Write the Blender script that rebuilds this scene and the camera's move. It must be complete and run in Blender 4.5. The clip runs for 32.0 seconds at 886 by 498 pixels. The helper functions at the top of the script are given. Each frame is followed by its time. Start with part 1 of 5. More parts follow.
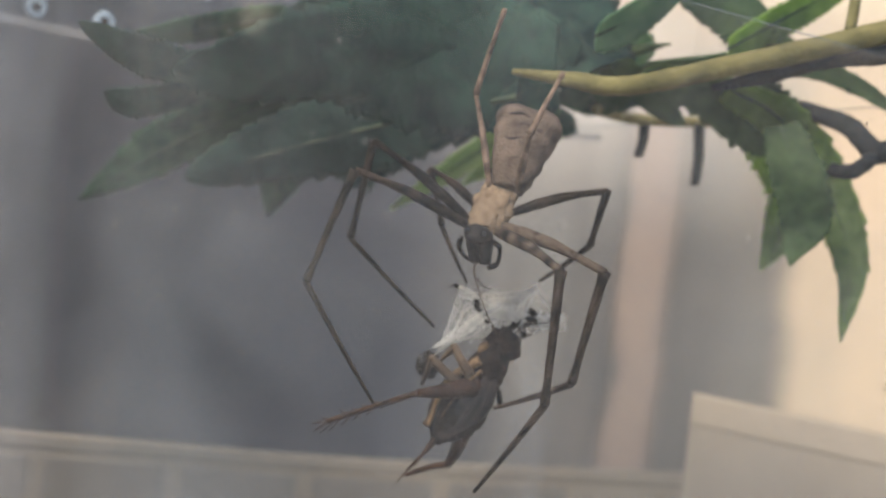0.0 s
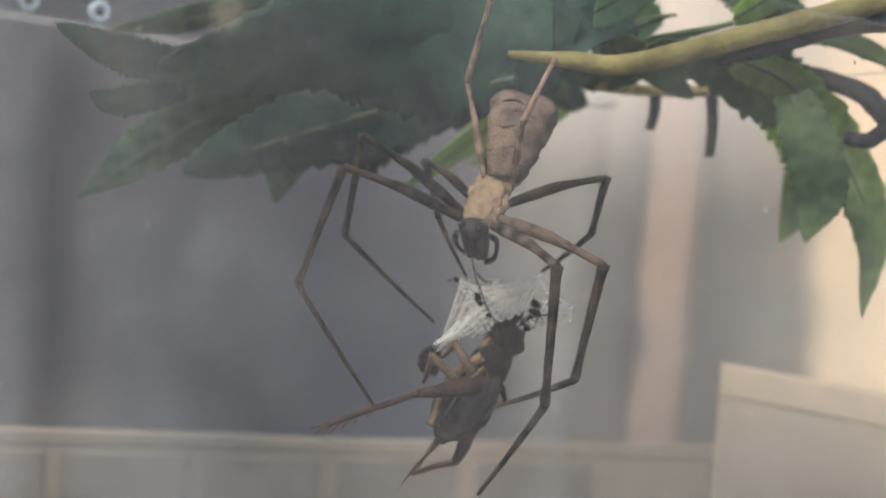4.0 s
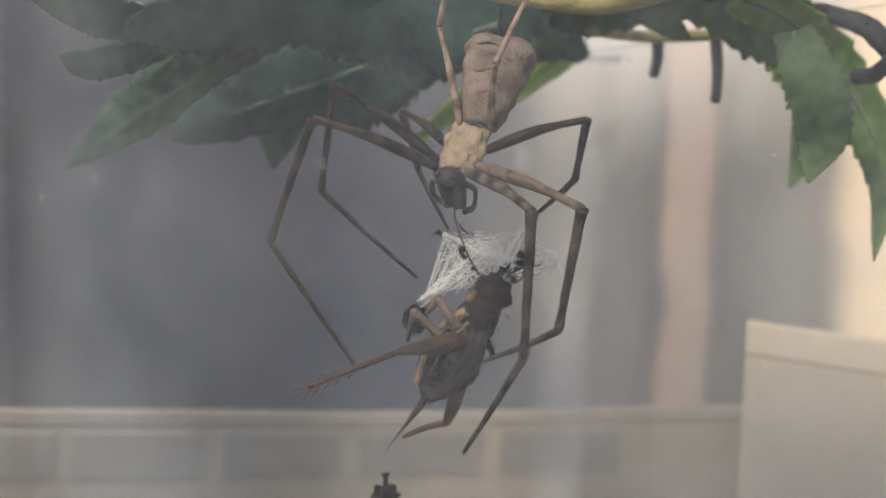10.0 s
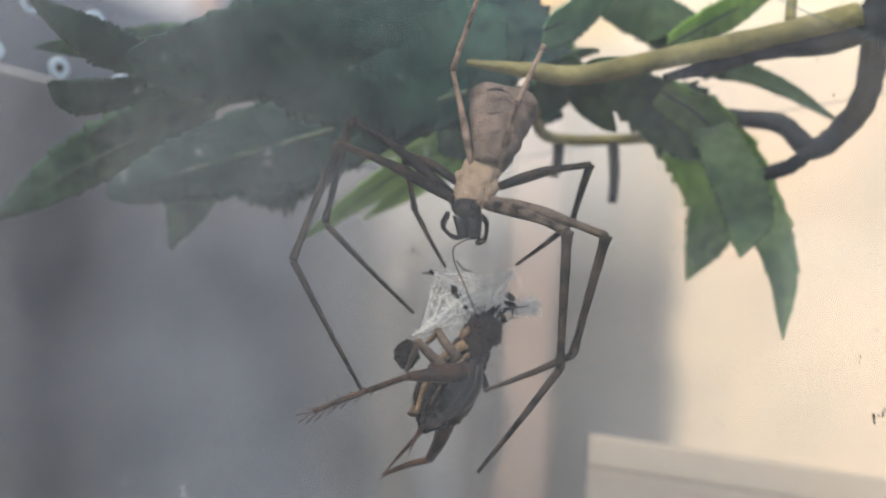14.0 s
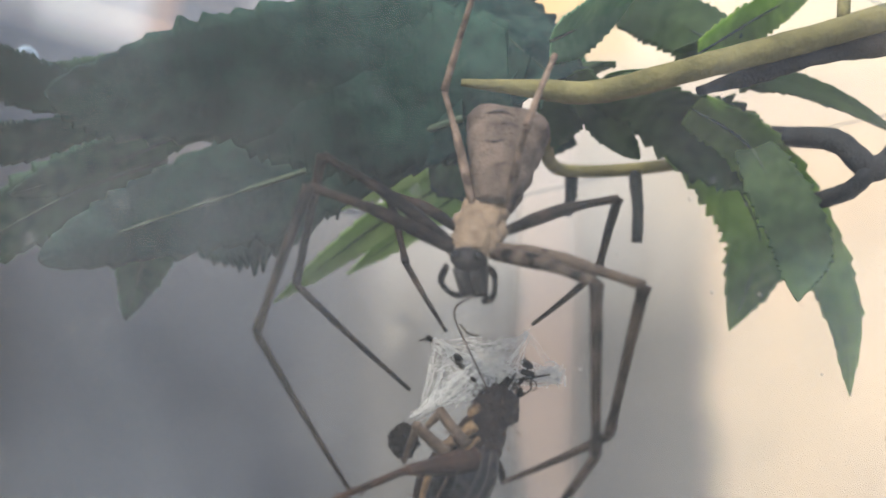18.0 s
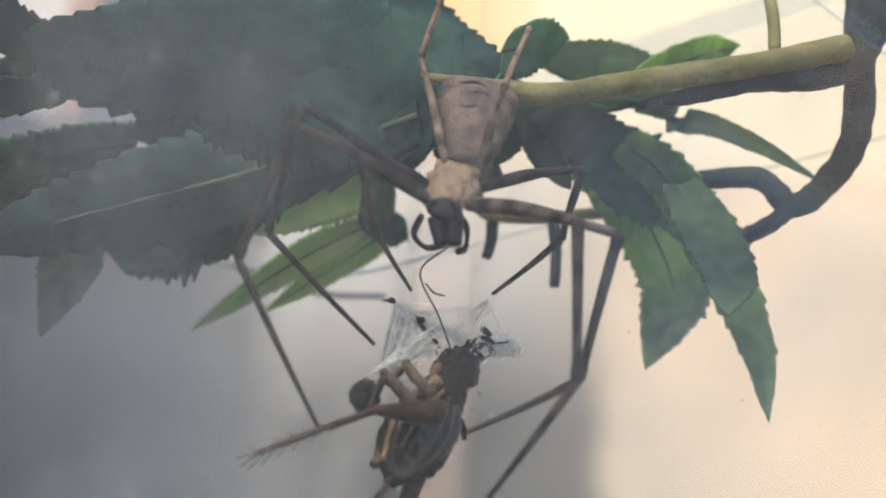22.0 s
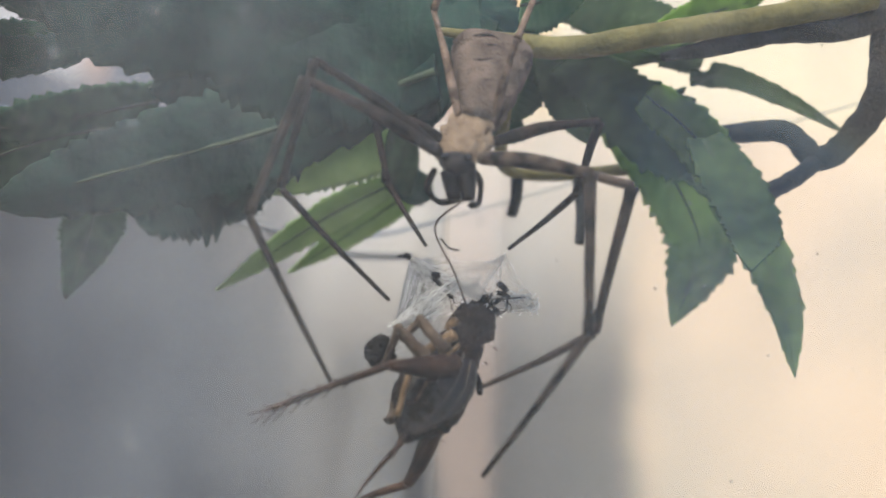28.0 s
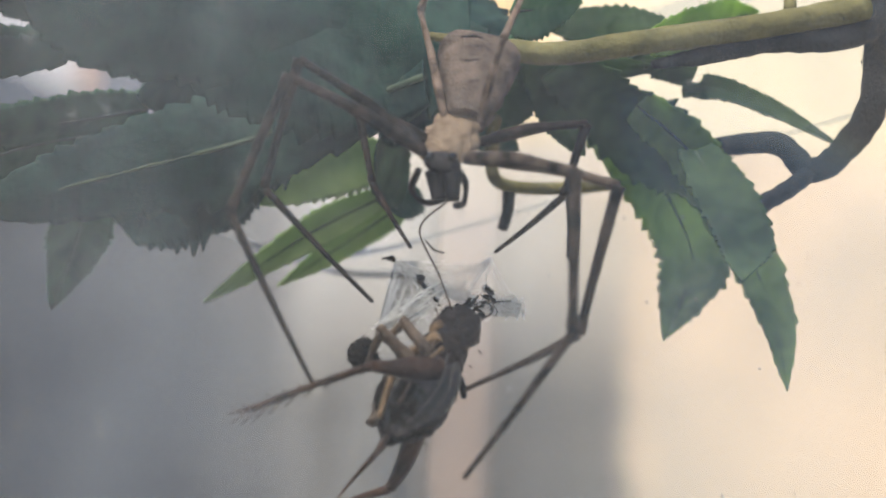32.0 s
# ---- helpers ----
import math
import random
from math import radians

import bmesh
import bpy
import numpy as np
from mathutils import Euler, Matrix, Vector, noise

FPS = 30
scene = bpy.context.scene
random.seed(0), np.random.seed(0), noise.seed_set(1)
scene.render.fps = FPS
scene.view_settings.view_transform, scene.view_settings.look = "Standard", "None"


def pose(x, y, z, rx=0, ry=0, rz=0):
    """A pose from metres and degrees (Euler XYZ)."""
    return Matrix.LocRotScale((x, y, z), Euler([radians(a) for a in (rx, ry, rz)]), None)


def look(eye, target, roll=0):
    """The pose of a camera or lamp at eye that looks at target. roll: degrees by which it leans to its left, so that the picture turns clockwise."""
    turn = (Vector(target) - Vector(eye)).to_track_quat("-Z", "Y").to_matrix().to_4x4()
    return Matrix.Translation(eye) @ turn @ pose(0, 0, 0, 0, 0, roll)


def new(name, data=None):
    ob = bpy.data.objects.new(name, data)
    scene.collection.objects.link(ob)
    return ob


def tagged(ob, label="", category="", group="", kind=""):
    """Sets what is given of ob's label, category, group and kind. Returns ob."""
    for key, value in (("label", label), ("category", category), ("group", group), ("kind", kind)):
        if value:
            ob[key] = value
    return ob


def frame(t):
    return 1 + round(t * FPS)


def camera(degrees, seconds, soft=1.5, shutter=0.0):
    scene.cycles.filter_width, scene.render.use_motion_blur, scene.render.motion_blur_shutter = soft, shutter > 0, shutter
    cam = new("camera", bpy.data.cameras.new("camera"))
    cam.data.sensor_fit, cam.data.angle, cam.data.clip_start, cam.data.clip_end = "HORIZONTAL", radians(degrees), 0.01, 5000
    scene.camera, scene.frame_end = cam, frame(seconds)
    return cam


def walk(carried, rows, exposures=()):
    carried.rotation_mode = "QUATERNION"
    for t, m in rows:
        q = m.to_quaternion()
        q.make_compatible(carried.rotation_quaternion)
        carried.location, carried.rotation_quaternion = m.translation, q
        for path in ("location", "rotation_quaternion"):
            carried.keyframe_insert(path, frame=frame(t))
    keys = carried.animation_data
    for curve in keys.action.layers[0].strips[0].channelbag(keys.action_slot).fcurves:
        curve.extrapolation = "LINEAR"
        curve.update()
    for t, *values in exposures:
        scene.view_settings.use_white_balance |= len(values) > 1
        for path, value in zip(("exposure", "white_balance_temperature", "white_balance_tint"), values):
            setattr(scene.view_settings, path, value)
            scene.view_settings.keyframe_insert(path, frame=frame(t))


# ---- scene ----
cam = camera(28.0, 32.0)
PATH = [
    (0, (-0.1673, -0.2165, 0.1297), (0.4275, 0.5849, 0.1919), 7.26),
    (0.5, (-0.1525, -0.2218, 0.1299), (0.4031, 0.6074, 0.1902), 7.18),
    (1, (-0.1394, -0.2327, 0.1348), (0.3723, 0.6255, 0.1759), 6.25),
    (1.5, (-0.1266, -0.2381, 0.1385), (0.3479, 0.6419, 0.1609), 5.73),
    (2, (-0.1418, -0.2237, 0.1274), (0.3746, 0.6313, 0.1746), 6.73),
    (2.5, (-0.1548, -0.2052, 0.1270), (0.4088, 0.6191, 0.1811), 7.05),
    (3, (-0.1517, -0.2051, 0.1313), (0.4143, 0.6181, 0.1758), 6.19),
    (3.5, (-0.1525, -0.2139, 0.1370), (0.4124, 0.6106, 0.1672), 5.38),
    (4, (-0.1553, -0.2150, 0.1394), (0.4161, 0.6053, 0.1648), 5.18),
    (4.5, (-0.1496, -0.2164, 0.1406), (0.4121, 0.6107, 0.1617), 5.43),
    (6.5, (-0.1091, -0.2465, 0.1422), (0.3163, 0.6584, 0.1572), 4.20),
    (7, (-0.1040, -0.2486, 0.1447), (0.2936, 0.6690, 0.1520), 3.76),
    (7.5, (-0.0942, -0.2639, 0.1565), (0.2520, 0.6729, 0.1058), 2.99),
    (8, (-0.0524, -0.2786, 0.1491), (0.1792, 0.6920, 0.0844), 2.58),
    (8.5, (-0.0354, -0.2861, 0.1449), (0.1425, 0.6951, 0.0703), 2.55),
    (9, (-0.0257, -0.2868, 0.1419), (0.1038, 0.7026, 0.0768), 2.98),
    (9.5, (-0.0607, -0.2684, 0.1547), (0.1965, 0.6959, 0.0911), 2.67),
    (10, (-0.1368, -0.2151, 0.1349), (0.3971, 0.6302, 0.1521), 3.16),
    (10.5, (-0.1701, -0.1951, 0.1327), (0.4773, 0.5653, 0.1844), 3.82),
    (11, (-0.1711, -0.2005, 0.1161), (0.4840, 0.5464, 0.2304), 4.40),
    (11.5, (-0.1709, -0.1976, 0.1123), (0.4931, 0.5383, 0.2450), 4.44),
    (12, (-0.1716, -0.1948, 0.1117), (0.4961, 0.5384, 0.2405), 4.54),
    (12.5, (-0.1762, -0.1919, 0.1108), (0.5021, 0.5308, 0.2437), 4.61),
    (13, (-0.1892, -0.1809, 0.0996), (0.5133, 0.5115, 0.2638), 4.25),
    (13.5, (-0.1938, -0.1803, 0.0994), (0.5163, 0.5030, 0.2691), 4.06),
    (14, (-0.1897, -0.1796, 0.0955), (0.5169, 0.5045, 0.2764), 4.24),
    (14.5, (-0.1871, -0.1771, 0.0951), (0.5179, 0.5082, 0.2778), 4.23),
    (16.5, (-0.1879, -0.1805, 0.0934), (0.5141, 0.5068, 0.2800), 4.10),
    (17, (-0.1895, -0.1918, 0.1047), (0.5040, 0.5079, 0.2765), 2.93),
    (17.5, (-0.2025, -0.1943, 0.0927), (0.4953, 0.4932, 0.2936), 2.14),
    (18, (-0.1547, -0.1455, 0.1069), (0.5487, 0.5354, 0.3109), 1.70),
    (18.5, (-0.1558, -0.1436, 0.1000), (0.5518, 0.5295, 0.3148), 1.62),
    (19, (-0.1588, -0.1421, 0.0935), (0.5565, 0.5160, 0.3286), 1.85),
    (19.5, (-0.1571, -0.1366, 0.0853), (0.5630, 0.5031, 0.3542), 2.48),
    (20, (-0.1589, -0.1331, 0.0765), (0.5626, 0.4893, 0.3799), 3.40),
    (20.5, (-0.1588, -0.1311, 0.0734), (0.5688, 0.4738, 0.3970), 3.44),
    (21, (-0.1613, -0.1302, 0.0698), (0.5724, 0.4575, 0.4110), 2.99),
    (21.5, (-0.1626, -0.1265, 0.0681), (0.5790, 0.4470, 0.4160), 2.73),
    (22, (-0.1636, -0.1251, 0.0687), (0.5823, 0.4430, 0.4165), 2.56),
    (22.5, (-0.1648, -0.1265, 0.0687), (0.5826, 0.4407, 0.4145), 2.33),
    (23, (-0.1617, -0.1274, 0.0687), (0.5814, 0.4510, 0.4052), 2.88),
    (23.5, (-0.1604, -0.1275, 0.0684), (0.5781, 0.4571, 0.4044), 3.23),
    (24, (-0.1602, -0.1278, 0.0683), (0.5778, 0.4599, 0.3998), 2.94),
    (24.5, (-0.1591, -0.1253, 0.0686), (0.5829, 0.4648, 0.3870), 2.83),
    (25, (-0.1613, -0.1256, 0.0692), (0.5831, 0.4622, 0.3857), 2.56),
    (25.5, (-0.1611, -0.1264, 0.0678), (0.5801, 0.4611, 0.3925), 2.37),
    (26, (-0.1586, -0.1268, 0.0677), (0.5753, 0.4668, 0.3976), 2.70),
    (26.5, (-0.1586, -0.1273, 0.0682), (0.5734, 0.4692, 0.3975), 3.11),
    (28.5, (-0.1596, -0.1277, 0.0672), (0.5731, 0.4652, 0.4012), 2.38),
    (29, (-0.1620, -0.1280, 0.0658), (0.5696, 0.4581, 0.4142), 2.56),
    (29.5, (-0.1571, -0.1299, 0.0647), (0.5676, 0.4602, 0.4206), 2.98),
    (30, (-0.1563, -0.1299, 0.0643), (0.5668, 0.4606, 0.4225), 3.38),
    (30.5, (-0.1554, -0.1285, 0.0647), (0.5675, 0.4630, 0.4220), 3.43),
    (31, (-0.1559, -0.1274, 0.0652), (0.5683, 0.4652, 0.4179), 3.44),
    (31.5, (-0.1546, -0.1277, 0.0652), (0.5694, 0.4658, 0.4167), 3.43),
    (32, (-0.1539, -0.1273, 0.0638), (0.5698, 0.4656, 0.4170), 3.05),
]
EXPOSURES = [(t, e, 7500 if t < 10.2 else 6950, 12 if t < 10.2 else 10) for t, e in ((0, 0.91), (4.5, 1.02), (6.5, 1.15), (7.0, 1.25), (7.5, 1.4), (8.0, 1.68), (8.5, 1.92), (9.0, 2.0), (9.5, 1.72), (10.0, 1.1), (10.5, 1.03), (14.5, 1.02), (18, 1.08), (20, 1.03), (21.5, 0.92), (23, 0.90), (25, 0.97), (32, 0.95))]
walk(cam, [(t, look(eye, target, roll)) for t, eye, target, roll in PATH], EXPOSURES)

cam.data.dof.use_dof = True
cam.data.dof.focus_distance, cam.data.dof.aperture_fstop = 0.248, 24.0

# ---- light ----
world = bpy.data.worlds.new("sky")
scene.world = world
world.use_nodes = True
sky = world.node_tree.nodes.new("ShaderNodeTexSky")
sky.sky_type, sky.sun_disc = "NISHITA", False
SUN_UP, SUN_TURN = 46.0, -108.0          # degrees above the horizon; degrees from +y towards +x
sky.sun_elevation, sky.sun_rotation = radians(SUN_UP), radians(SUN_TURN)
back = world.node_tree.nodes["Background"]
back.inputs["Strength"].default_value = 0.15
world.node_tree.links.new(sky.outputs[0], back.inputs[0])
sun_data = bpy.data.lights.new("sun", "SUN")
sun_data.energy, sun_data.angle, sun_data.color = 3.2, radians(14), (1.0, 0.88, 0.72)
sun = new("sun", sun_data)
sd = Vector((math.sin(radians(SUN_TURN)) * math.cos(radians(SUN_UP)), math.cos(radians(SUN_TURN)) * math.cos(radians(SUN_UP)), math.sin(radians(SUN_UP))))
sun.matrix_world = look(sd * 3, (0, 0, 0))

# ---- materials ----


def material(name, low, high, scale=40.0, rough=0.6, bump=0.3, fine=None, metal=0.0, sheen=0.0, trans=0.0, detail=6.0, spec=0.5, stretch=None, glow=(1.5, 1.7, 0.8), sharp=(0.3, 0.85)):
    """Two colours mixed by noise at two scales, with a fine relief; trans: the share of light let through a thin sheet."""
    m = bpy.data.materials.new(name)
    m.use_nodes = True
    nt = m.node_tree
    p = nt.nodes["Principled BSDF"]
    out = nt.nodes["Material Output"]
    co = nt.nodes.new("ShaderNodeTexCoord")
    src = co.outputs["Object"]
    if stretch:
        mp = nt.nodes.new("ShaderNodeMapping")
        mp.inputs["Scale"].default_value = stretch
        nt.links.new(src, mp.inputs["Vector"])
        src = mp.outputs[0]
    n1 = nt.nodes.new("ShaderNodeTexNoise")
    n1.inputs["Scale"].default_value, n1.inputs["Detail"].default_value = scale, detail
    n2 = nt.nodes.new("ShaderNodeTexNoise")
    n2.inputs["Scale"].default_value, n2.inputs["Detail"].default_value = fine or scale * 7, 4.0
    for n in (n1, n2):
        nt.links.new(src, n.inputs["Vector"])
    info = nt.nodes.new("ShaderNodeObjectInfo")
    mix = nt.nodes.new("ShaderNodeMath")
    mix.operation = "MULTIPLY_ADD"
    mix.inputs[1].default_value = 0.45
    nt.links.new(n2.outputs["Fac"], mix.inputs[0])
    half = nt.nodes.new("ShaderNodeMath")
    half.operation = "MULTIPLY_ADD"
    half.inputs[1].default_value, half.inputs[2].default_value = 1.2, -0.32
    nt.links.new(n1.outputs["Fac"], half.inputs[0])
    nt.links.new(half.outputs[0], mix.inputs[2])
    vary = nt.nodes.new("ShaderNodeMath")
    vary.operation = "MULTIPLY_ADD"
    vary.inputs[1].default_value = 0.14
    nt.links.new(info.outputs["Random"], vary.inputs[0])
    nt.links.new(mix.outputs[0], vary.inputs[2])
    ramp = nt.nodes.new("ShaderNodeValToRGB")
    ramp.color_ramp.elements[0].position, ramp.color_ramp.elements[1].position = sharp
    ramp.color_ramp.elements[0].color, ramp.color_ramp.elements[1].color = (*low, 1), (*high, 1)
    nt.links.new(vary.outputs[0], ramp.inputs["Fac"])
    nt.links.new(ramp.outputs[0], p.inputs["Base Color"])
    p.inputs["Roughness"].default_value, p.inputs["Metallic"].default_value = rough, metal
    p.inputs["Specular IOR Level"].default_value = spec
    if sheen:
        p.inputs["Sheen Weight"].default_value = sheen
    if bump:
        b = nt.nodes.new("ShaderNodeBump")
        b.inputs["Strength"].default_value, b.inputs["Distance"].default_value = bump, 0.0004
        nt.links.new(n2.outputs["Fac"], b.inputs["Height"])
        nt.links.new(b.outputs[0], p.inputs["Normal"])
    if trans:
        t = nt.nodes.new("ShaderNodeBsdfTranslucent")
        tint = nt.nodes.new("ShaderNodeMix")
        tint.data_type, tint.blend_type = "RGBA", "MULTIPLY"
        tint.inputs["Factor"].default_value = 1.0
        tint.inputs["B"].default_value = (*glow, 1)
        nt.links.new(ramp.outputs[0], tint.inputs["A"])
        nt.links.new(tint.outputs["Result"], t.inputs["Color"])
        ms = nt.nodes.new("ShaderNodeMixShader")
        ms.inputs[0].default_value = trans
        nt.links.new(p.outputs[0], ms.inputs[1])
        nt.links.new(t.outputs[0], ms.inputs[2])
        nt.links.new(ms.outputs[0], out.inputs["Surface"])
    return m


def plastic(name, haze, tint=(0.93, 0.95, 0.97), streak=0.5, scale=60.0, fade=False, milky=(0.62, 0.77, 0.90)):
    """Clear, slightly milky moulded plastic: mostly see-through, a little scattering that varies with scuffs, a weak gloss."""
    m = bpy.data.materials.new(name)
    m.use_nodes = True
    nt = m.node_tree
    nt.nodes.remove(nt.nodes["Principled BSDF"])
    out = nt.nodes["Material Output"]
    clear = nt.nodes.new("ShaderNodeBsdfTransparent")
    clear.inputs["Color"].default_value = (*tint, 1)
    milk = nt.nodes.new("ShaderNodeBsdfDiffuse")
    milk.inputs["Color"].default_value = (*milky, 1)
    glow = nt.nodes.new("ShaderNodeBsdfTranslucent")
    glow.inputs["Color"].default_value = (*milky, 1)
    both = nt.nodes.new("ShaderNodeMixShader")
    nt.links.new(milk.outputs[0], both.inputs[1])
    nt.links.new(glow.outputs[0], both.inputs[2])
    co = nt.nodes.new("ShaderNodeTexCoord")
    n = nt.nodes.new("ShaderNodeTexNoise")
    n.inputs["Scale"].default_value, n.inputs["Detail"].default_value = scale, 5.0
    nt.links.new(co.outputs["Object"], n.inputs["Vector"])
    r = nt.nodes.new("ShaderNodeMapRange")
    r.inputs["From Min"].default_value, r.inputs["From Max"].default_value = 0.25, 0.75
    r.inputs["To Min"].default_value, r.inputs["To Max"].default_value = haze * (1 - streak), haze * (1 + streak)
    nt.links.new(n.outputs["Fac"], r.inputs["Value"])
    amount = r.outputs[0]
    if fade:                                   # the milkiness dies away towards the sheet's side edges
        uv = nt.nodes.new("ShaderNodeSeparateXYZ")
        nt.links.new(co.outputs["UV"], uv.inputs[0])
        for axis in "XY":
            arch = nt.nodes.new("ShaderNodeMath")
            arch.operation = "PINGPONG"
            arch.inputs[1].default_value = 0.5
            nt.links.new(uv.outputs[axis], arch.inputs[0])
            soft = nt.nodes.new("ShaderNodeMapRange")
            soft.interpolation_type = "SMOOTHSTEP"
            soft.inputs["From Max"].default_value = 0.45
            nt.links.new(arch.outputs[0], soft.inputs["Value"])
            times = nt.nodes.new("ShaderNodeMath")
            times.operation = "MULTIPLY"
            nt.links.new(amount, times.inputs[0])
            nt.links.new(soft.outputs[0], times.inputs[1])
            amount = times.outputs[0]
    veil = nt.nodes.new("ShaderNodeMixShader")
    nt.links.new(amount, veil.inputs[0])
    nt.links.new(clear.outputs[0], veil.inputs[1])
    nt.links.new(both.outputs[0], veil.inputs[2])
    gloss = nt.nodes.new("ShaderNodeBsdfGlossy")
    gloss.inputs["Roughness"].default_value = 0.12
    fres = nt.nodes.new("ShaderNodeFresnel")
    fres.inputs["IOR"].default_value = 1.25
    top = nt.nodes.new("ShaderNodeMixShader")
    weak = nt.nodes.new("ShaderNodeMath")
    weak.operation = "MULTIPLY"
    weak.inputs[1].default_value = 0.06
    nt.links.new(fres.outputs[0], weak.inputs[0])
    nt.links.new(weak.outputs[0], top.inputs[0])
    nt.links.new(veil.outputs[0], top.inputs[1])
    nt.links.new(gloss.outputs[0], top.inputs[2])
    nt.links.new(top.outputs[0], out.inputs["Surface"])
    return m


M_LEG = material("spider_leg", (0.0022, 0.0018, 0.0016), (0.032, 0.022, 0.016), 260, 0.85, 0.8, spec=0.15, sharp=(0.45, 0.8))
M_LEGP = material("spider_leg_pale", (0.008, 0.0058, 0.0045), (0.092, 0.067, 0.050), 330, 0.85, 0.8, spec=0.15, sharp=(0.46, 0.72))
M_LEGM = material("spider_shin", (0.005, 0.0038, 0.0032), (0.052, 0.038, 0.030), 280, 0.85, 0.8, spec=0.15, sharp=(0.40, 0.78))
M_LEGT = material("spider_leg_tan", (0.050, 0.036, 0.028), (0.24, 0.175, 0.135), 420, 0.85, 0.8, spec=0.15, sharp=(0.34, 0.78))
M_CARA = material("spider_carapace", (0.062, 0.043, 0.030), (0.225, 0.165, 0.115), 620, 0.9, 1.0, fine=2600, spec=0.15, sharp=(0.22, 0.80))
M_ABD = material("spider_abdomen", (0.046, 0.036, 0.030), (0.165, 0.128, 0.106), 330, 0.9, 1.0, fine=2400, spec=0.15, sharp=(0.28, 0.88))
M_DARK = material("spider_dark", (0.0022, 0.0018, 0.0018), (0.012, 0.009, 0.0075), 500, 0.55, 0.5, spec=0.25)
M_EYE = material("spider_eye", (0.004, 0.004, 0.004), (0.008, 0.008, 0.009), 200, 0.08, 0.0)
M_CRICK = material("cricket_dark", (0.0022, 0.0014, 0.0010), (0.016, 0.0085, 0.005), 300, 0.6, 1.0, spec=0.12)
M_CTAN = material("cricket_tan", (0.028, 0.016, 0.009), (0.275, 0.175, 0.095), 260, 0.65, 1.0, spec=0.2, sharp=(0.38, 0.80))
M_WING = material("cricket_wing", (0.0025, 0.0016, 0.0012), (0.046, 0.028, 0.018), 120, 0.42, 0.7, spec=0.35, sharp=(0.50, 0.98))
M_CLEG = material("cricket_leg", (0.006, 0.003, 0.0022), (0.062, 0.029, 0.015), 340, 0.6, 0.8, spec=0.2)
M_CFORE = material("cricket_foreleg", (0.018, 0.012, 0.009), (0.115, 0.080, 0.055), 340, 0.65, 0.8, spec=0.2)
M_SILK = material("silk", (0.76, 0.745, 0.71), (0.86, 0.85, 0.82), 300, 0.7, 0.0, trans=0.4, glow=(1, 1, 1))
M_SOILBIT = material("soil_crumb", (0.003, 0.0025, 0.002), (0.016, 0.012, 0.010), 600, 0.95, 1.0, spec=0.1)
M_SOIL = material("soil", (0.002, 0.0015, 0.0012), (0.045, 0.029, 0.021), 260, 0.95, 1.0, spec=0.04, sharp=(0.42, 0.9))
M_CORK = material("cork_bark", (0.065, 0.034, 0.019), (0.330, 0.200, 0.112), 130, 0.95, 1.0, spec=0.15, sharp=(0.25, 0.85))
# one sprig: its shaded mass and lit lobes are put into separate leaf greens
M_LEAFD = material("leaf_shaded", (0.004, 0.018, 0.018), (0.031, 0.074, 0.058), 75, 0.7, 0.9, trans=0.22, spec=0.12, glow=(1.0, 1.5, 1.2), sharp=(0.40, 0.88))
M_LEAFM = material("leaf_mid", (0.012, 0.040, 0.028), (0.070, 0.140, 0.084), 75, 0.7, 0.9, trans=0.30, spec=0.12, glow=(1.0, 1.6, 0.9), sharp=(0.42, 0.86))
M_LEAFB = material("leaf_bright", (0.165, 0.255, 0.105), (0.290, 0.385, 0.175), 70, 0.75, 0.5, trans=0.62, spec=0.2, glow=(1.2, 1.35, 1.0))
M_RIBD = material("leaf_rib", (0.022, 0.043, 0.032), (0.066, 0.092, 0.062), 160, 0.75, 0.4, spec=0.2)
M_LEAFL = material("leaf_lit", (0.110, 0.185, 0.078), (0.350, 0.460, 0.200), 60, 0.8, 0.8, trans=0.78, spec=0.2, glow=(1.2, 1.35, 0.75), sharp=(0.40, 0.85))
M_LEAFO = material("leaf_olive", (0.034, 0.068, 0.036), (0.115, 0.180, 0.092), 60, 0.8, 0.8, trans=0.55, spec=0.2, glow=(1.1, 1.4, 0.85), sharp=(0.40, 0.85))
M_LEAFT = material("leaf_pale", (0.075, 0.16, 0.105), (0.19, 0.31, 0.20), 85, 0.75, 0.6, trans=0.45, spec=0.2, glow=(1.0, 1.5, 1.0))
M_STEM = material("stem_green", (0.078, 0.074, 0.030), (0.185, 0.168, 0.074), 150, 0.8, 0.8, spec=0.15)
M_TWIG = material("twig_bark", (0.0085, 0.0105, 0.0125), (0.036, 0.041, 0.045), 200, 0.95, 1.0, spec=0.05)
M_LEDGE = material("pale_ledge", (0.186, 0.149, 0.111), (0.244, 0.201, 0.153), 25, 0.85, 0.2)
M_LEDGEGREY = material("ledge_grey", (0.130, 0.112, 0.094), (0.185, 0.160, 0.135), 25, 0.85, 0.2)
M_STUD = material("pale_stud", (0.290, 0.245, 0.198), (0.345, 0.298, 0.245), 60, 0.7, 0.1)
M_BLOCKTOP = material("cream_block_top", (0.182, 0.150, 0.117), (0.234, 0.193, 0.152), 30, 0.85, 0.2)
M_CAP = material("cream_cap_lit", (0.352, 0.280, 0.208), (0.440, 0.356, 0.268), 30, 0.85, 0.2)
M_BLOCK = material("cream_face_shaded", (0.285, 0.230, 0.174), (0.366, 0.300, 0.230), 30, 0.85, 0.2)
M_TABLE = material("pale_table", (0.38, 0.33, 0.28), (0.50, 0.44, 0.38), 14, 0.7, 0.2)
M_FLECK = plastic("fleck", 0.30, (1, 1, 1), 0.4, 60.0, False, (0.85, 0.85, 0.84))
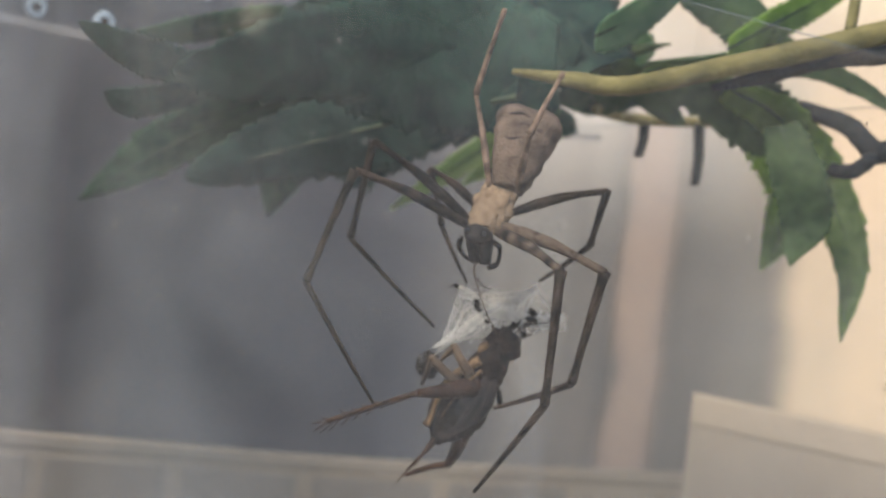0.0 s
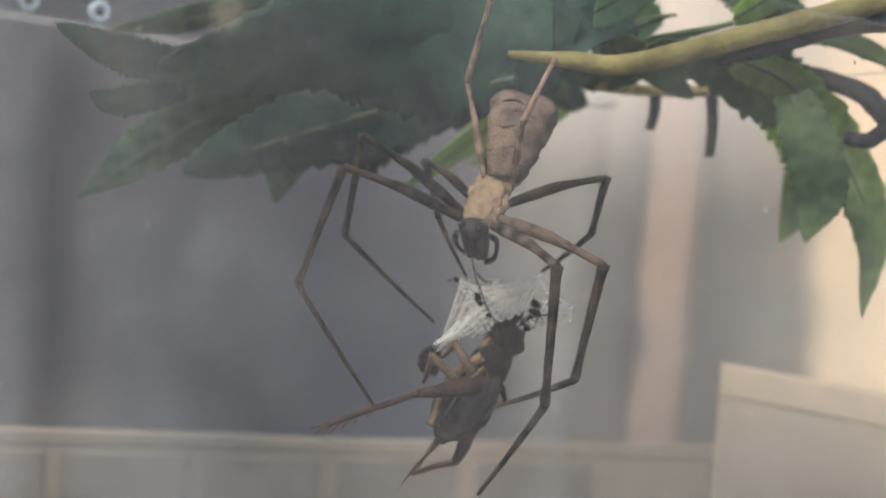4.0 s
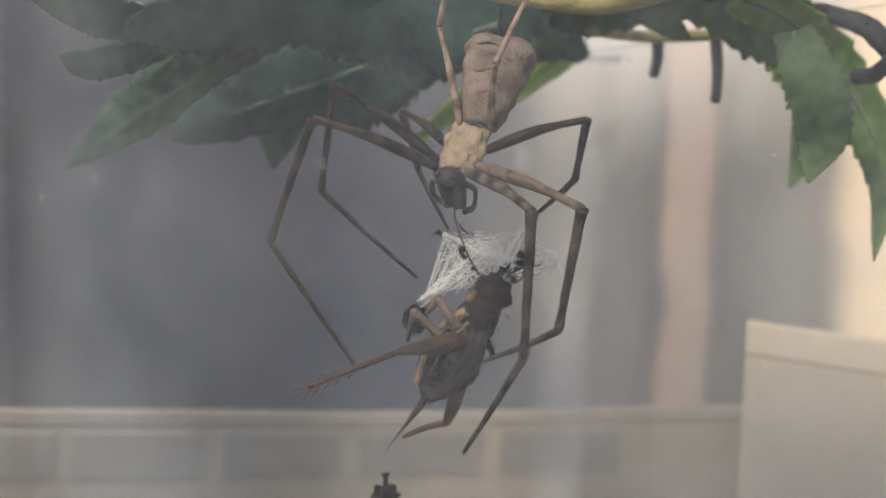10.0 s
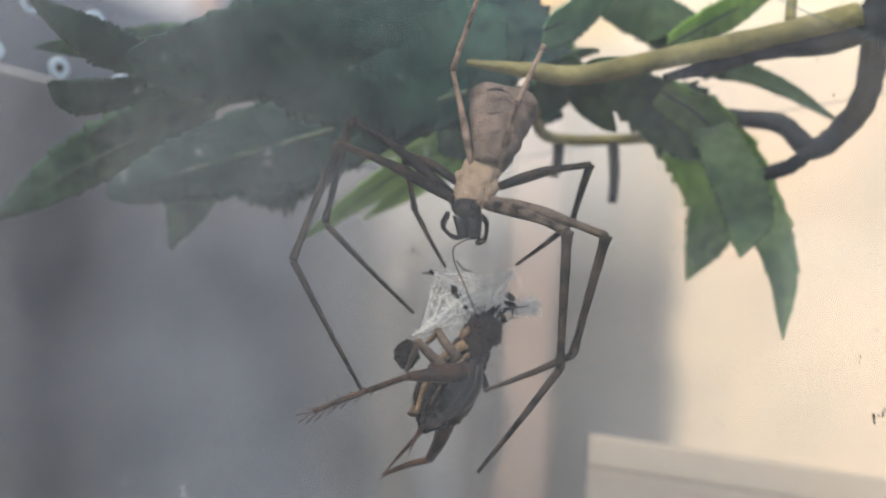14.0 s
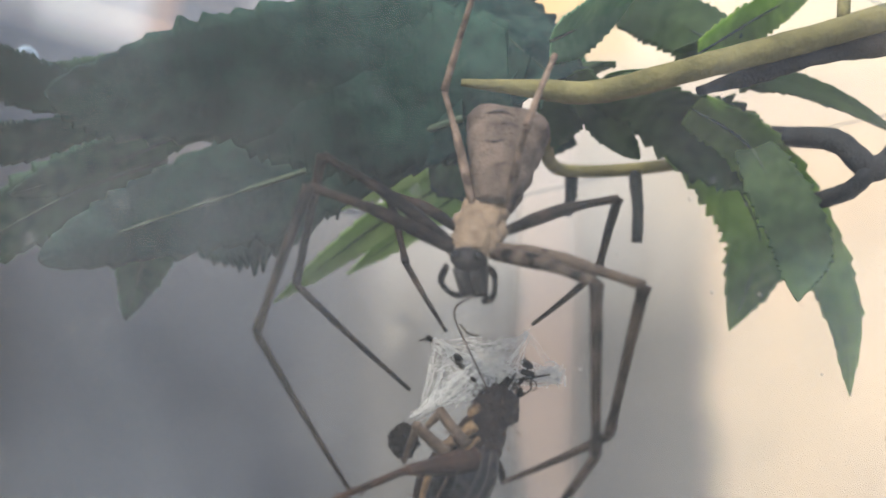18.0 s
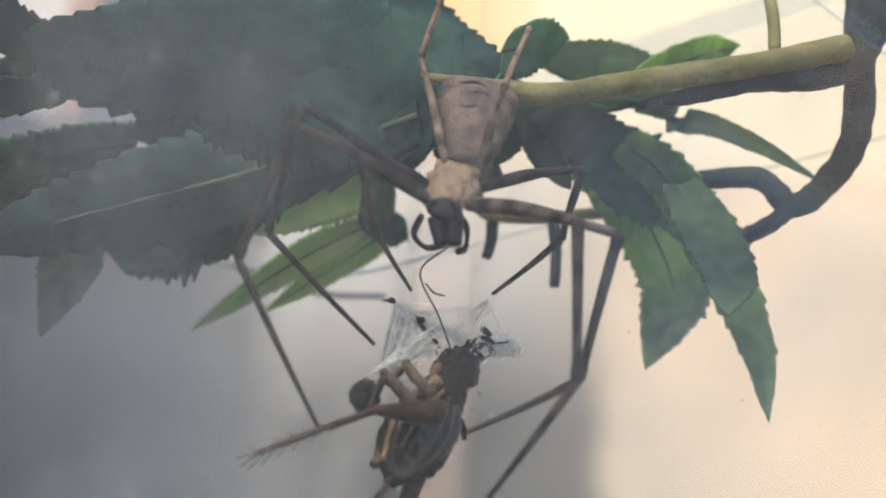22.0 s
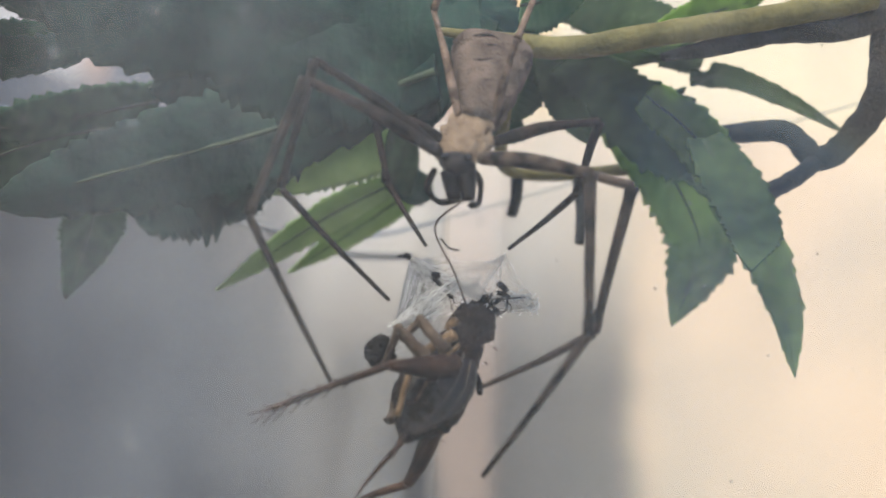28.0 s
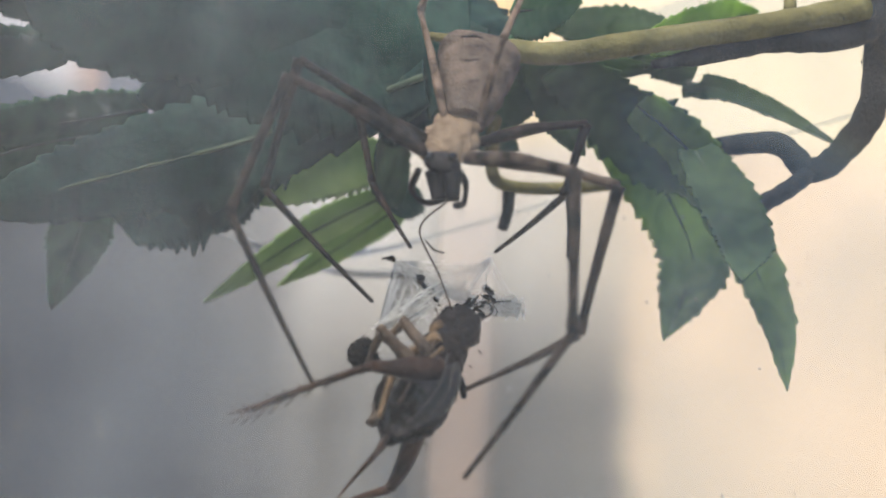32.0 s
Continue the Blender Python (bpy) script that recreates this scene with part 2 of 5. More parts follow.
M_SPOT = plastic("dried_spot", 0.07, (1, 1, 1), streak=0.5, milky=(0.82, 0.82, 0.82))
M_BURR = plastic("whitened_burr", 0.5, streak=0.3)
M_FILM = plastic("silk_film", 0.22, (1, 1, 1), 0.8, 260.0, True, (0.86, 0.84, 0.80))
M_EGG = material("pale_egg", (0.72, 0.68, 0.58), (0.85, 0.82, 0.74), 400, 0.5, 0.1)
M_TUB = plastic("tub_plastic", 0.041, milky=(0.70, 0.77, 0.86))
M_RIM = plastic("tub_rim_plastic", 0.03, streak=0.3)
M_CORNER = plastic("tub_corner_plastic", 0.22, (1, 1, 1), 0.6, 60.0, True, (0.76, 0.82, 0.88))
M_HAZESHEET = plastic("corner_haze_sheet", 0.047, (1, 1, 1), 0.6, 60.0, True)
M_SIDE = plastic("side_haze_plastic", 0.40, (1, 1, 1), 0.3, 40.0, False, (0.82, 0.84, 0.88))
M_EDGE = plastic("moulded_edge", 0.20, (1, 1, 1), 0.3, 60.0, False, (0.8, 0.8, 0.8))

# ---- mesh tools ----


def mesh_from(verts, faces, smooth=True):
    me = bpy.data.meshes.new("m")
    me.from_pydata([tuple(v) for v in verts], [], faces)
    me.validate()
    if smooth:
        me.polygons.foreach_set("use_smooth", [True] * len(me.polygons))
    me.update()
    return me


def joined(pieces, smooth=True):
    verts, faces = [], []
    for v, f in pieces:
        k = len(verts)
        verts += list(v)
        faces += [tuple(i + k for i in q) for q in f]
    return mesh_from(verts, faces, smooth)


def sheet(rows):
    """A sheet through rows of points, with its own 0..1 coordinates."""
    n, m = len(rows[0]), len(rows)
    me = mesh_from([v for r in rows for v in r], [(j * n + i, j * n + i + 1, (j + 1) * n + i + 1, (j + 1) * n + i) for j in range(m - 1) for i in range(n - 1)])
    uv = me.uv_layers.new(name="UVMap")
    for poly in me.polygons:
        for li in poly.loop_indices:
            k = me.loops[li].vertex_index
            uv.data[li].uv = (k % n / (n - 1), k // n / (m - 1))
    return me


def part(name, me, mat, parent=None, label="", solid=0.0):
    me.name = name
    me.materials.clear()
    me.materials.append(mat)
    ob = new(name, me)
    if parent is not None:
        ob.parent = parent
    if label:
        tagged(ob, label)
    if solid:
        s = ob.modifiers.new("thickness", "SOLIDIFY")
        s.thickness, s.offset = solid, 0
    return ob


def thing(name, label, category, at=(0, 0, 0), group="", kind=""):
    e = new(name)
    e.empty_display_size = 0.01
    tagged(e, label, category, group, kind)
    return e


def smooth_line(pts, n):
    """A Catmull-Rom line through the points, n steps a piece."""
    p = [Vector(q) for q in pts]
    if len(p) < 3:
        return [p[0].lerp(p[-1], i / n) for i in range(n + 1)]
    p = [p[0] * 2 - p[1]] + p + [p[-1] * 2 - p[-2]]
    out = []
    for a, b, c, d in zip(p, p[1:], p[2:], p[3:]):
        for i in range(n):
            t = i / n
            out.append(0.5 * (2 * b + (c - a) * t + (2 * a - 5 * b + 4 * c - d) * t * t + (3 * b - a - 3 * c + d) * t ** 3))
    out.append(p[-2])
    return out


def tube(line, radii, sides=10, rough=0.0, flat=1.0, side=None, seed=0):
    """A closed tube along a line. radii: one for each point, or a function of 0..1."""
    line = [Vector(q) for q in line]
    n = len(line)
    r = [radii(i / (n - 1)) for i in range(n)] if callable(radii) else (radii if hasattr(radii, "__len__") else [radii] * n)
    rnd = random.Random(seed)
    tang = [(line[min(i + 1, n - 1)] - line[max(i - 1, 0)]).normalized() for i in range(n)]
    up = Vector(side) if side is not None else (Vector((0, 0, 1)) if abs(tang[0].z) < 0.9 else Vector((1, 0, 0)))
    u = (up - tang[0] * up.dot(tang[0])).normalized()
    verts, faces = [], []
    for i in range(n):
        u = (u - tang[i] * u.dot(tang[i])).normalized()
        v = tang[i].cross(u)
        for k in range(sides):
            a = 2 * math.pi * k / sides
            q = r[i] * (1 + rough * rnd.uniform(-1, 1))
            verts.append(line[i] + u * (math.cos(a) * q) + v * (math.sin(a) * q * flat))
    for i in range(n - 1):
        for k in range(sides):
            l = (k + 1) % sides
            faces.append((i * sides + k, i * sides + l, (i + 1) * sides + l, (i + 1) * sides + k))
    faces.append(tuple(range(sides - 1, -1, -1)))
    faces.append(tuple(range((n - 1) * sides, n * sides)))
    return verts, faces


def blob(center, axes, rough=0.0, seed=0, nu=20, nv=12, freq=3.0):
    """An ellipsoid with three axis vectors, its surface roughened by noise."""
    c = Vector(center)
    a, b, d = (Vector(q) for q in axes)
    verts, faces = [c + d * (1 + rough * noise.noise((0, 0, freq + seed)))], []
    for j in range(1, nv):
        th = math.pi * j / nv
        for i in range(nu):
            ph = 2 * math.pi * i / nu
            s = Vector((math.sin(th) * math.cos(ph), math.sin(th) * math.sin(ph), math.cos(th)))
            q = 1 + rough * (noise.noise(s * freq + Vector((seed, 0, 0))) + 0.5 * noise.noise(s * freq * 2.7 + Vector((0, seed, 0))))
            verts.append(c + (a * s.x + b * s.y + d * s.z) * q)
    verts.append(c - d)
    for i in range(nu):
        faces.append((0, 1 + i, 1 + (i + 1) % nu))
        for j in range(nv - 2):
            o = 1 + j * nu
            faces.append((o + i, o + nu + i, o + nu + (i + 1) % nu, o + (i + 1) % nu))
        o = 1 + (nv - 2) * nu
        faces.append((o + i, len(verts) - 1, o + (i + 1) % nu))
    return verts, faces


def box(lo, hi, bevel=0.0):
    bm = bmesh.new()
    bmesh.ops.create_cube(bm, size=1)
    lo, hi = Vector(lo), Vector(hi)
    for v in bm.verts:
        v.co = Vector([lo[i] + (v.co[i] + 0.5) * (hi[i] - lo[i]) for i in range(3)])
    if bevel:
        bmesh.ops.bevel(bm, geom=bm.edges[:], offset=bevel, segments=2, affect="EDGES", profile=0.5)
    me = bpy.data.meshes.new("m")
    bm.to_mesh(me)
    bm.free()
    return me


# ---- table and surroundings ----
part("ground", box((-80, -80, -0.76), (80, 80, -0.74)), M_LEDGEGREY)
tagged(bpy.data.objects["ground"], "pale grey paved ground under the table", "ground", kind="structure")
table = thing("table", "pale smooth table top carrying the plastic tub", "table")
part("tabletop", box((-1.0, -0.5, -0.03), (0.7, 0.6, 0.0), 0.004), M_TABLE, table)
for lx in (-0.95, 0.65):
    for ly in (-0.45, 0.55):
        part("leg", box((lx - 0.02, ly - 0.02, -0.74), (lx + 0.02, ly + 0.02, -0.03), 0.002), M_TABLE, table)

# the tub: a tapered square box of clear plastic, open shell with rounded corners
TUB_X, TUB_Y = 0.0118, 0.0398
FRONT_RADIUS, SHARP_RADIUS = 0.030, 0.004    # the left front corner is rounder than its neighbour
YAW = Matrix.Translation((TUB_X, TUB_Y, 0)) @ Matrix.Rotation(radians(-4.5), 4, "Z") @ Matrix.Translation((-TUB_X, -TUB_Y, 0))


def yawed(me):
    """The tub stands a little turned: its own things are built square to the axes and turned with it."""
    me.transform(YAW)
    return me


def half_at(z):
    return 0.0575 + 0.085 * z


def ring(z, half, back_radius, n=10):
    pts = []
    for cx, cy, a0 in ((1, 1, 0), (-1, 1, 90), (-1, -1, 180), (1, -1, 270)):
        radius = back_radius if cy > 0 else FRONT_RADIUS if cx < 0 else SHARP_RADIUS
        for i in range(n + 1):
            a = radians(a0 + 90 * i / n)
            pts.append(Vector((TUB_X + cx * (half - radius) + radius * math.cos(a), TUB_Y + cy * (half - radius) + radius * math.sin(a), z)))
    return pts


def loft(rings, cap_first=False):
    n = len(rings[0])
    verts = [v for r in rings for v in r]
    faces = [(i * n + k, i * n + (k + 1) % n, (i + 1) * n + (k + 1) % n, (i + 1) * n + k) for i in range(len(rings) - 1) for k in range(n)]
    if cap_first:
        faces.append(tuple(range(n - 1, -1, -1)))
    return verts, faces


tub = thing("plastic_tub", "clear scuffed square plastic tub with rounded corners, vented rim", "tub")
part("wall", yawed(joined([loft([ring(z, half_at(z), 0.026) for z in (0.004, 0.02, 0.05, 0.1, 0.15, 0.185)])])), M_TUB, tub, solid=0.0011)
part("base", yawed(joined([loft([ring(0.0, half_at(0) - 0.006, 0.014), ring(0.001, half_at(0) - 0.002, 0.015), ring(0.004, half_at(0), 0.016)], True)])), M_TUB, tub)
def corner_band(a0, a1, gap):
    """A milky sheet just inside the wall of a moulded back corner; it paints the corner's pale reflection."""
    rows = []
    for z in (0.06, 0.08, 0.10, 0.13, 0.16, 0.183):
        h, r = half_at(z) - gap, 0.026
        rows.append([Vector((TUB_X + h - r + r * math.cos(a), TUB_Y + h - r + r * math.sin(a), z)) for a in (radians(a0 + (a1 - a0) * k / 12) for k in range(13))])
    return sheet(rows)


part("corner_band", yawed(corner_band(-16, 34, 0.0012)), M_CORNER, tub, "moulded corner with its pale reflection painted as a milky band")
# a faint milky sheet, added to veil what is seen through this corner
scuffs = []
for z in (0.03, 0.07, 0.11, 0.14, 0.165, 0.183):
    h, r = half_at(z) - 0.0012, FRONT_RADIUS
    cx, cy = TUB_X - h + r, TUB_Y - h + r
    scuffs.append([Vector((cx + r * math.cos(a), cy + r * math.sin(a), z)) for a in (radians(150 + 118 * k / 18) for k in range(19))])
# tiny milky fins, added to imitate the wall's haze at a grazing view
fins = []
for k in range(230):
    y = 0.015 + 0.0004 * k
    deep = 0.00009 * min(1, 0.03 + (y - 0.015) / 0.05)
    rows = [[Vector((TUB_X - half_at(z) + 0.0012 + d, y, z)) for d in (0.0, deep)] for z in (0.06, 0.12, 0.183)]
    fins.append(([q for r in rows for q in r], [(0, 1, 3, 2), (2, 3, 5, 4)]))
part("side_haze_fins", yawed(joined(fins, False)), M_SIDE, tub, "fine upright fins added to haze the side wall where it is seen at a slant")
part("hazed_corner", yawed(sheet(scuffs)), M_HAZESHEET, tub, "milky haze sheet added inside the rounded corner")
BACK = TUB_Y + half_at(0.185) - 0.0015
part("rim_edge", yawed(joined([tube(smooth_line([(-0.060, BACK, 0.1855), (0.0, BACK, 0.1855), (0.050, BACK, 0.1855), (0.078, BACK, 0.1855), (0.090, BACK - 0.002, 0.1855), (0.099, BACK - 0.012, 0.1855)], 5), 0.0008, 8)])), M_EDGE, tub, "whitish moulded edge under the rim")
part("rim", yawed(joined([loft([ring(0.185, half_at(0.185), 0.026), ring(0.187, half_at(0.185) + 0.003, 0.018), ring(0.221, half_at(0.185) + 0.006, 0.018), ring(0.223, half_at(0.185) + 0.010, 0.02), ring(0.219, half_at(0.185) + 0.012, 0.02)])])), M_RIM, tub, "frosted stepped rim band", solid=0.001)

# ---- soil and cork ----
def soil_mesh():
    verts, faces, n = [], [], 70
    h = half_at(0.075) - 0.0022
    for j in range(n + 1):
        for i in range(n + 1):
            u, v = 2 * i / n - 1, 2 * j / n - 1
            x, y = TUB_X + u * h, TUB_Y + v * h
            z = 0.0800 + 0.0025 * noise.noise((x * 45, y * 45, 0)) + 0.0026 * noise.noise((x * 160, y * 160, 3)) + 0.0016 * noise.noise((x * 420, y * 420, 7))
            if abs(u) > 0.93 or abs(v) > 0.93:
                z -= 0.002
            verts.append((x, y, z))
    k = n + 1
    faces = [(j * k + i, j * k + i + 1, (j + 1) * k + i + 1, (j + 1) * k + i) for j in range(n) for i in range(n)]
    edge = [i for i in range(k)] + [j * k + n for j in range(1, k)] + [n * k + i for i in range(n - 1, -1, -1)] + [j * k for j in range(n - 1, 0, -1)]
    base = len(verts)
    hb = half_at(0.004) - 0.002
    for e in edge:
        x, y, z = verts[e]
        verts.append((TUB_X + (x - TUB_X) / h * hb, TUB_Y + (y - TUB_Y) / h * hb, 0.005))
    m = len(edge)
    faces += [(edge[i], base + i, base + (i + 1) % m, edge[(i + 1) % m]) for i in range(m)]
    faces.append(tuple(base + i for i in range(m)))
    rnd = random.Random(12)
    pieces = [(verts, faces)]
    for _ in range(900):
        u, v = rnd.uniform(-0.94, 0.94), rnd.uniform(-0.94, 0.94)
        x, y, r = TUB_X + u * h, TUB_Y + v * h, rnd.choice((0.0005, 0.0007, 0.0009, 0.0014))
        pieces.append(blob((x, y, 0.0800 + 0.0025 * noise.noise((x * 45, y * 45, 0)) + rnd.uniform(0, 0.0022)), ((r * rnd.uniform(0.7, 1.5), 0, 0), (0, r, 0), (0, r * 0.3, r * rnd.uniform(0.6, 1.2))), 0.5, rnd.random() * 50, 7, 5))
    return joined(pieces)


soil = part("soil", yawed(soil_mesh()), M_SOIL)
tagged(soil, "dark crumbly damp soil filling the bottom of the tub", "soil", kind="stuff")
def cracked(piece):
    """Cuts uneven fissures and pits into a lump."""
    verts, faces = piece
    out = []
    for p in verts:
        a = abs(noise.noise(Vector((p.x * 150, p.y * 90, p.z * 150))))
        b = noise.noise(p * 420) + 0.5 * noise.noise(p * 900)
        out.append(p + Vector((0, 0, -0.0022 * max(0, 0.16 - a) / 0.16 + 0.0009 * b)))
    return out, faces


cork = thing("cork_bark", "rough light brown chunk of cork bark half sunk in the soil", "bark")
part("chunk", joined([cracked(blob((0.0478, 0.046, 0.0735), ((0.0205, 0.004, 0), (-0.004, 0.034, 0), (0, 0, 0.0110)), 0.36, 3, 130, 70, 4.0))]), M_CORK, cork)
part("flake", joined([cracked(blob((0.0290, 0.046, 0.0740), ((0.008, 0.0, 0), (0, 0.011, 0), (0, 0, 0.008)), 0.4, 9, 60, 36, 4.0))]), M_CORK, cork)

# ---- surroundings ----
def strip(path, thick, low, high):
    """An upright band along a plan line, thick to its right-hand side; low and high may follow the line."""
    n = len(path)
    p = [Vector(q) for q in path]
    low = low if callable(low) else (lambda q, z=low: z)
    high = high if callable(high) else (lambda q, z=high: z)
    verts = []
    for i in range(n):
        d = (p[min(i + 1, n - 1)] - p[max(i - 1, 0)]).normalized()
        o = p[i] + Vector((d.y, -d.x)) * thick
        r = min(0.0006, abs(thick) / 3)
        inner = o - Vector((d.y, -d.x)) * math.copysign(r, thick)
        a, b = low(p[i]), high(p[i])
        verts += [(p[i].x, p[i].y, a), (o.x, o.y, a), (o.x, o.y, b - r), (inner.x, inner.y, b), (p[i].x, p[i].y, b)]
    faces = [(i * 5 + k, (i + 1) * 5 + k, (i + 1) * 5 + (k + 1) % 5, i * 5 + (k + 1) % 5) for i in range(n - 1) for k in range(5)]
    faces += [(4, 3, 2, 1, 0), tuple(range((n - 1) * 5, n * 5))]
    return mesh_from(verts, faces, False)


ledge = thing("pale_ledge", "pale low ledge with a row of shallow grey panels", "ledge")
rise = lambda q: 0.12 * max(0.0, 0.1465 - q.y)  # noqa: E731


def turn(off, n=16, reach=(-0.5, -0.1, 0.0), ends=(0.008, 0.016, 0.0198)):
    """A plan line along the back, round the far corner and out along the slanting side; off: how far it stands before the screen."""
    line = [(x, 0.15 - off) for x in reach] + [(0.04, 0.15 - off)]
    last = n * 13 // 16
    line += [(0.04 + (0.08 - off) * math.sin(math.pi / 2 * k / n), 0.07 + (0.08 - off) * math.cos(math.pi / 2 * k / n)) for k in range(1, last + 1)]
    return line + [(0.11656 - 0.79 * off + 0.61 * q, 0.09322 - 0.61 * off - 0.79 * q) for q in ends]


LEDGE_LINE = turn(0.0015)
part("body", strip(LEDGE_LINE, 0.0035, 0.0, lambda q: 0.1000 + rise(q)), M_LEDGE, ledge)
part("top_rail", strip(LEDGE_LINE, 0.0037, lambda q: 0.1000 + rise(q), lambda q: 0.1030 + rise(q)), M_BLOCKTOP, ledge)
ARC = turn(0.0015, 48, (-0.5,))


def along(line, a, b):
    """The stretch of a plan line from a to b, metres from its start."""
    out, run = [], 0.0
    for p, q in zip(line, line[1:]):
        p, q = Vector(p), Vector(q)
        d = (q - p).length
        lo, hi = max(a, run), min(b, run + d)
        if hi > lo + 1e-6:
            if not out:
                out.append(p.lerp(q, (lo - run) / d))
            out.append(p.lerp(q, (hi - run) / d))
        run += d
    return out


# greyer strips, 0.4 mm proud of the ledge body
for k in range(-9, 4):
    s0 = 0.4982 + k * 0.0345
    part("panel", strip(along(ARC, s0 + 0.0022, s0 + 0.0323), 0.0039, lambda q: 0.0885 + rise(q), lambda q: 0.0985 + rise(q)), M_LEDGEGREY, ledge, "shallow grey panel")
for k in range(7):
    for j in range(2):
        part("stud", joined([blob((0.004 + 0.0128 * k + 0.006 * j, 0.1450, 0.0795 - 0.0056 * j), ((0.0030, 0, 0), (0, 0.0004, 0), (0, 0, 0.0014)), 0, 0, 12, 8)]), M_STUD, ledge, "pale raised stud")


SCREEN_LINE = turn(0.0, 16, (-0.9, -0.4, -0.1, 0.0), (0.01, 0.02, 0.03, 0.04, 0.05, 0.06, 0.08, 0.10, 0.12, 0.2, 0.5))


def striped_backdrop(a, b):
    """A stretch of the tall screen that stands round the back and one side of the tub, in place of the blurred
    surroundings; its stripes run along u.
    """
    path = along(SCREEN_LINE, a, b)
    zs = [-0.002, 0.05, 0.1, 0.15, 0.2, 0.25, 0.34]
    verts, faces, n = [], [], len(path)
    for z in zs:
        verts += [(x, y, z) for x, y in path]
    for j in range(len(zs) - 1):
        for i in range(n - 1):
            faces.append((j * n + i, j * n + i + 1, (j + 1) * n + i + 1, (j + 1) * n + i))
    me = mesh_from(verts, faces)
    u, run = [a], a
    for p, q in zip(path, path[1:]):
        run += (q - p).length
        u.append(run)
    uv = me.uv_layers.new(name="UVMap")
    for poly in me.polygons:
        for li in poly.loop_indices:
            vi = me.loops[li].vertex_index
            uv.data[li].uv = (u[vi % n], zs[vi // n])
    return me


def backdrop_material():
    m = bpy.data.materials.new("striped_backdrop")
    m.use_nodes = True
    nt = m.node_tree
    p = nt.nodes["Principled BSDF"]
    p.inputs["Roughness"].default_value = 0.9
    co = nt.nodes.new("ShaderNodeTexCoord")
    sep = nt.nodes.new("ShaderNodeSeparateXYZ")
    nt.links.new(co.outputs["UV"], sep.inputs[0])
    n = nt.nodes.new("ShaderNodeTexNoise")
    n.inputs["Scale"].default_value, n.inputs["Detail"].default_value = 22.0, 5.0
    nt.links.new(co.outputs["Object"], n.inputs["Vector"])
    at = nt.nodes.new("ShaderNodeMath")
    at.operation = "MULTIPLY_ADD"
    at.inputs[1].default_value = 0.012
    nt.links.new(n.outputs["Fac"], at.inputs[0])
    nt.links.new(sep.outputs["X"], at.inputs[2])
    span = nt.nodes.new("ShaderNodeMapRange")
    span.inputs["From Min"].default_value, span.inputs["From Max"].default_value = 0.706, 1.306
    nt.links.new(at.outputs[0], span.inputs["Value"])

    def ramp(stops):
        r = nt.nodes.new("ShaderNodeValToRGB")
        r.color_ramp.interpolation = "EASE"
        e = r.color_ramp.elements
        while len(e) < len(stops):
            e.new(0.5)
        for el, (u, c) in zip(e, stops):
            el.position, el.color = (u - 0.7) / 0.6, (*c, 1)
        nt.links.new(span.outputs[0], r.inputs["Fac"])
        return r

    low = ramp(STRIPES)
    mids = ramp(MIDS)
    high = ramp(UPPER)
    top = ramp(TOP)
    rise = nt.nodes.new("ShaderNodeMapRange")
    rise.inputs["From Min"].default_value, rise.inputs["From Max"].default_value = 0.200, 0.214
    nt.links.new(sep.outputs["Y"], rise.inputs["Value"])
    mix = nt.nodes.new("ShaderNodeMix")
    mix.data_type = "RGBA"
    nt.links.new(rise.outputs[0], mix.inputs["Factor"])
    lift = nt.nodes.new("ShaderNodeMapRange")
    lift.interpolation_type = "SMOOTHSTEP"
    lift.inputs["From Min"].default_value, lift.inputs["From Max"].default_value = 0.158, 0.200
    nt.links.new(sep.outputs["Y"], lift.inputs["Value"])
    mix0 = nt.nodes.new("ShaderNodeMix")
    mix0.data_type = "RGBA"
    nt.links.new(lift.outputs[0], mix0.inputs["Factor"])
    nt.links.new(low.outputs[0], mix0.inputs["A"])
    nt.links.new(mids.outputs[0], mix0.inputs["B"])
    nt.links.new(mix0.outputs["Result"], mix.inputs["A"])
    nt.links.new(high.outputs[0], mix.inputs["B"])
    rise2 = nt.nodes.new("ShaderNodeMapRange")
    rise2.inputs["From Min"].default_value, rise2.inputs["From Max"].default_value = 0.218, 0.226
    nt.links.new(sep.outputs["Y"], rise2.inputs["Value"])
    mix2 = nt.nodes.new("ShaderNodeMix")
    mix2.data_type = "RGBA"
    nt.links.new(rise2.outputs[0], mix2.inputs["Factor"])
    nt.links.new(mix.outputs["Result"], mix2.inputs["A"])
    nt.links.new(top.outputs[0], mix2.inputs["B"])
    stain = nt.nodes.new("ShaderNodeMix")
    stain.data_type, stain.blend_type = "RGBA", "MULTIPLY"
    stain.inputs["Factor"].default_value = 0.45
    sr = nt.nodes.new("ShaderNodeValToRGB")
    sr.color_ramp.elements[0].position, sr.color_ramp.elements[1].position = 0.3, 0.65
    sr.color_ramp.elements[0].color, sr.color_ramp.elements[1].color = (0.62, 0.67, 0.74, 1), (1.28, 1.16, 1.08, 1)
    nt.links.new(n.outputs["Fac"], sr.inputs["Fac"])
    nt.links.new(mix2.outputs["Result"], stain.inputs["A"])
    nt.links.new(sr.outputs[0], stain.inputs["B"])
    nt.links.new(stain.outputs["Result"], p.inputs["Base Color"])
    return m


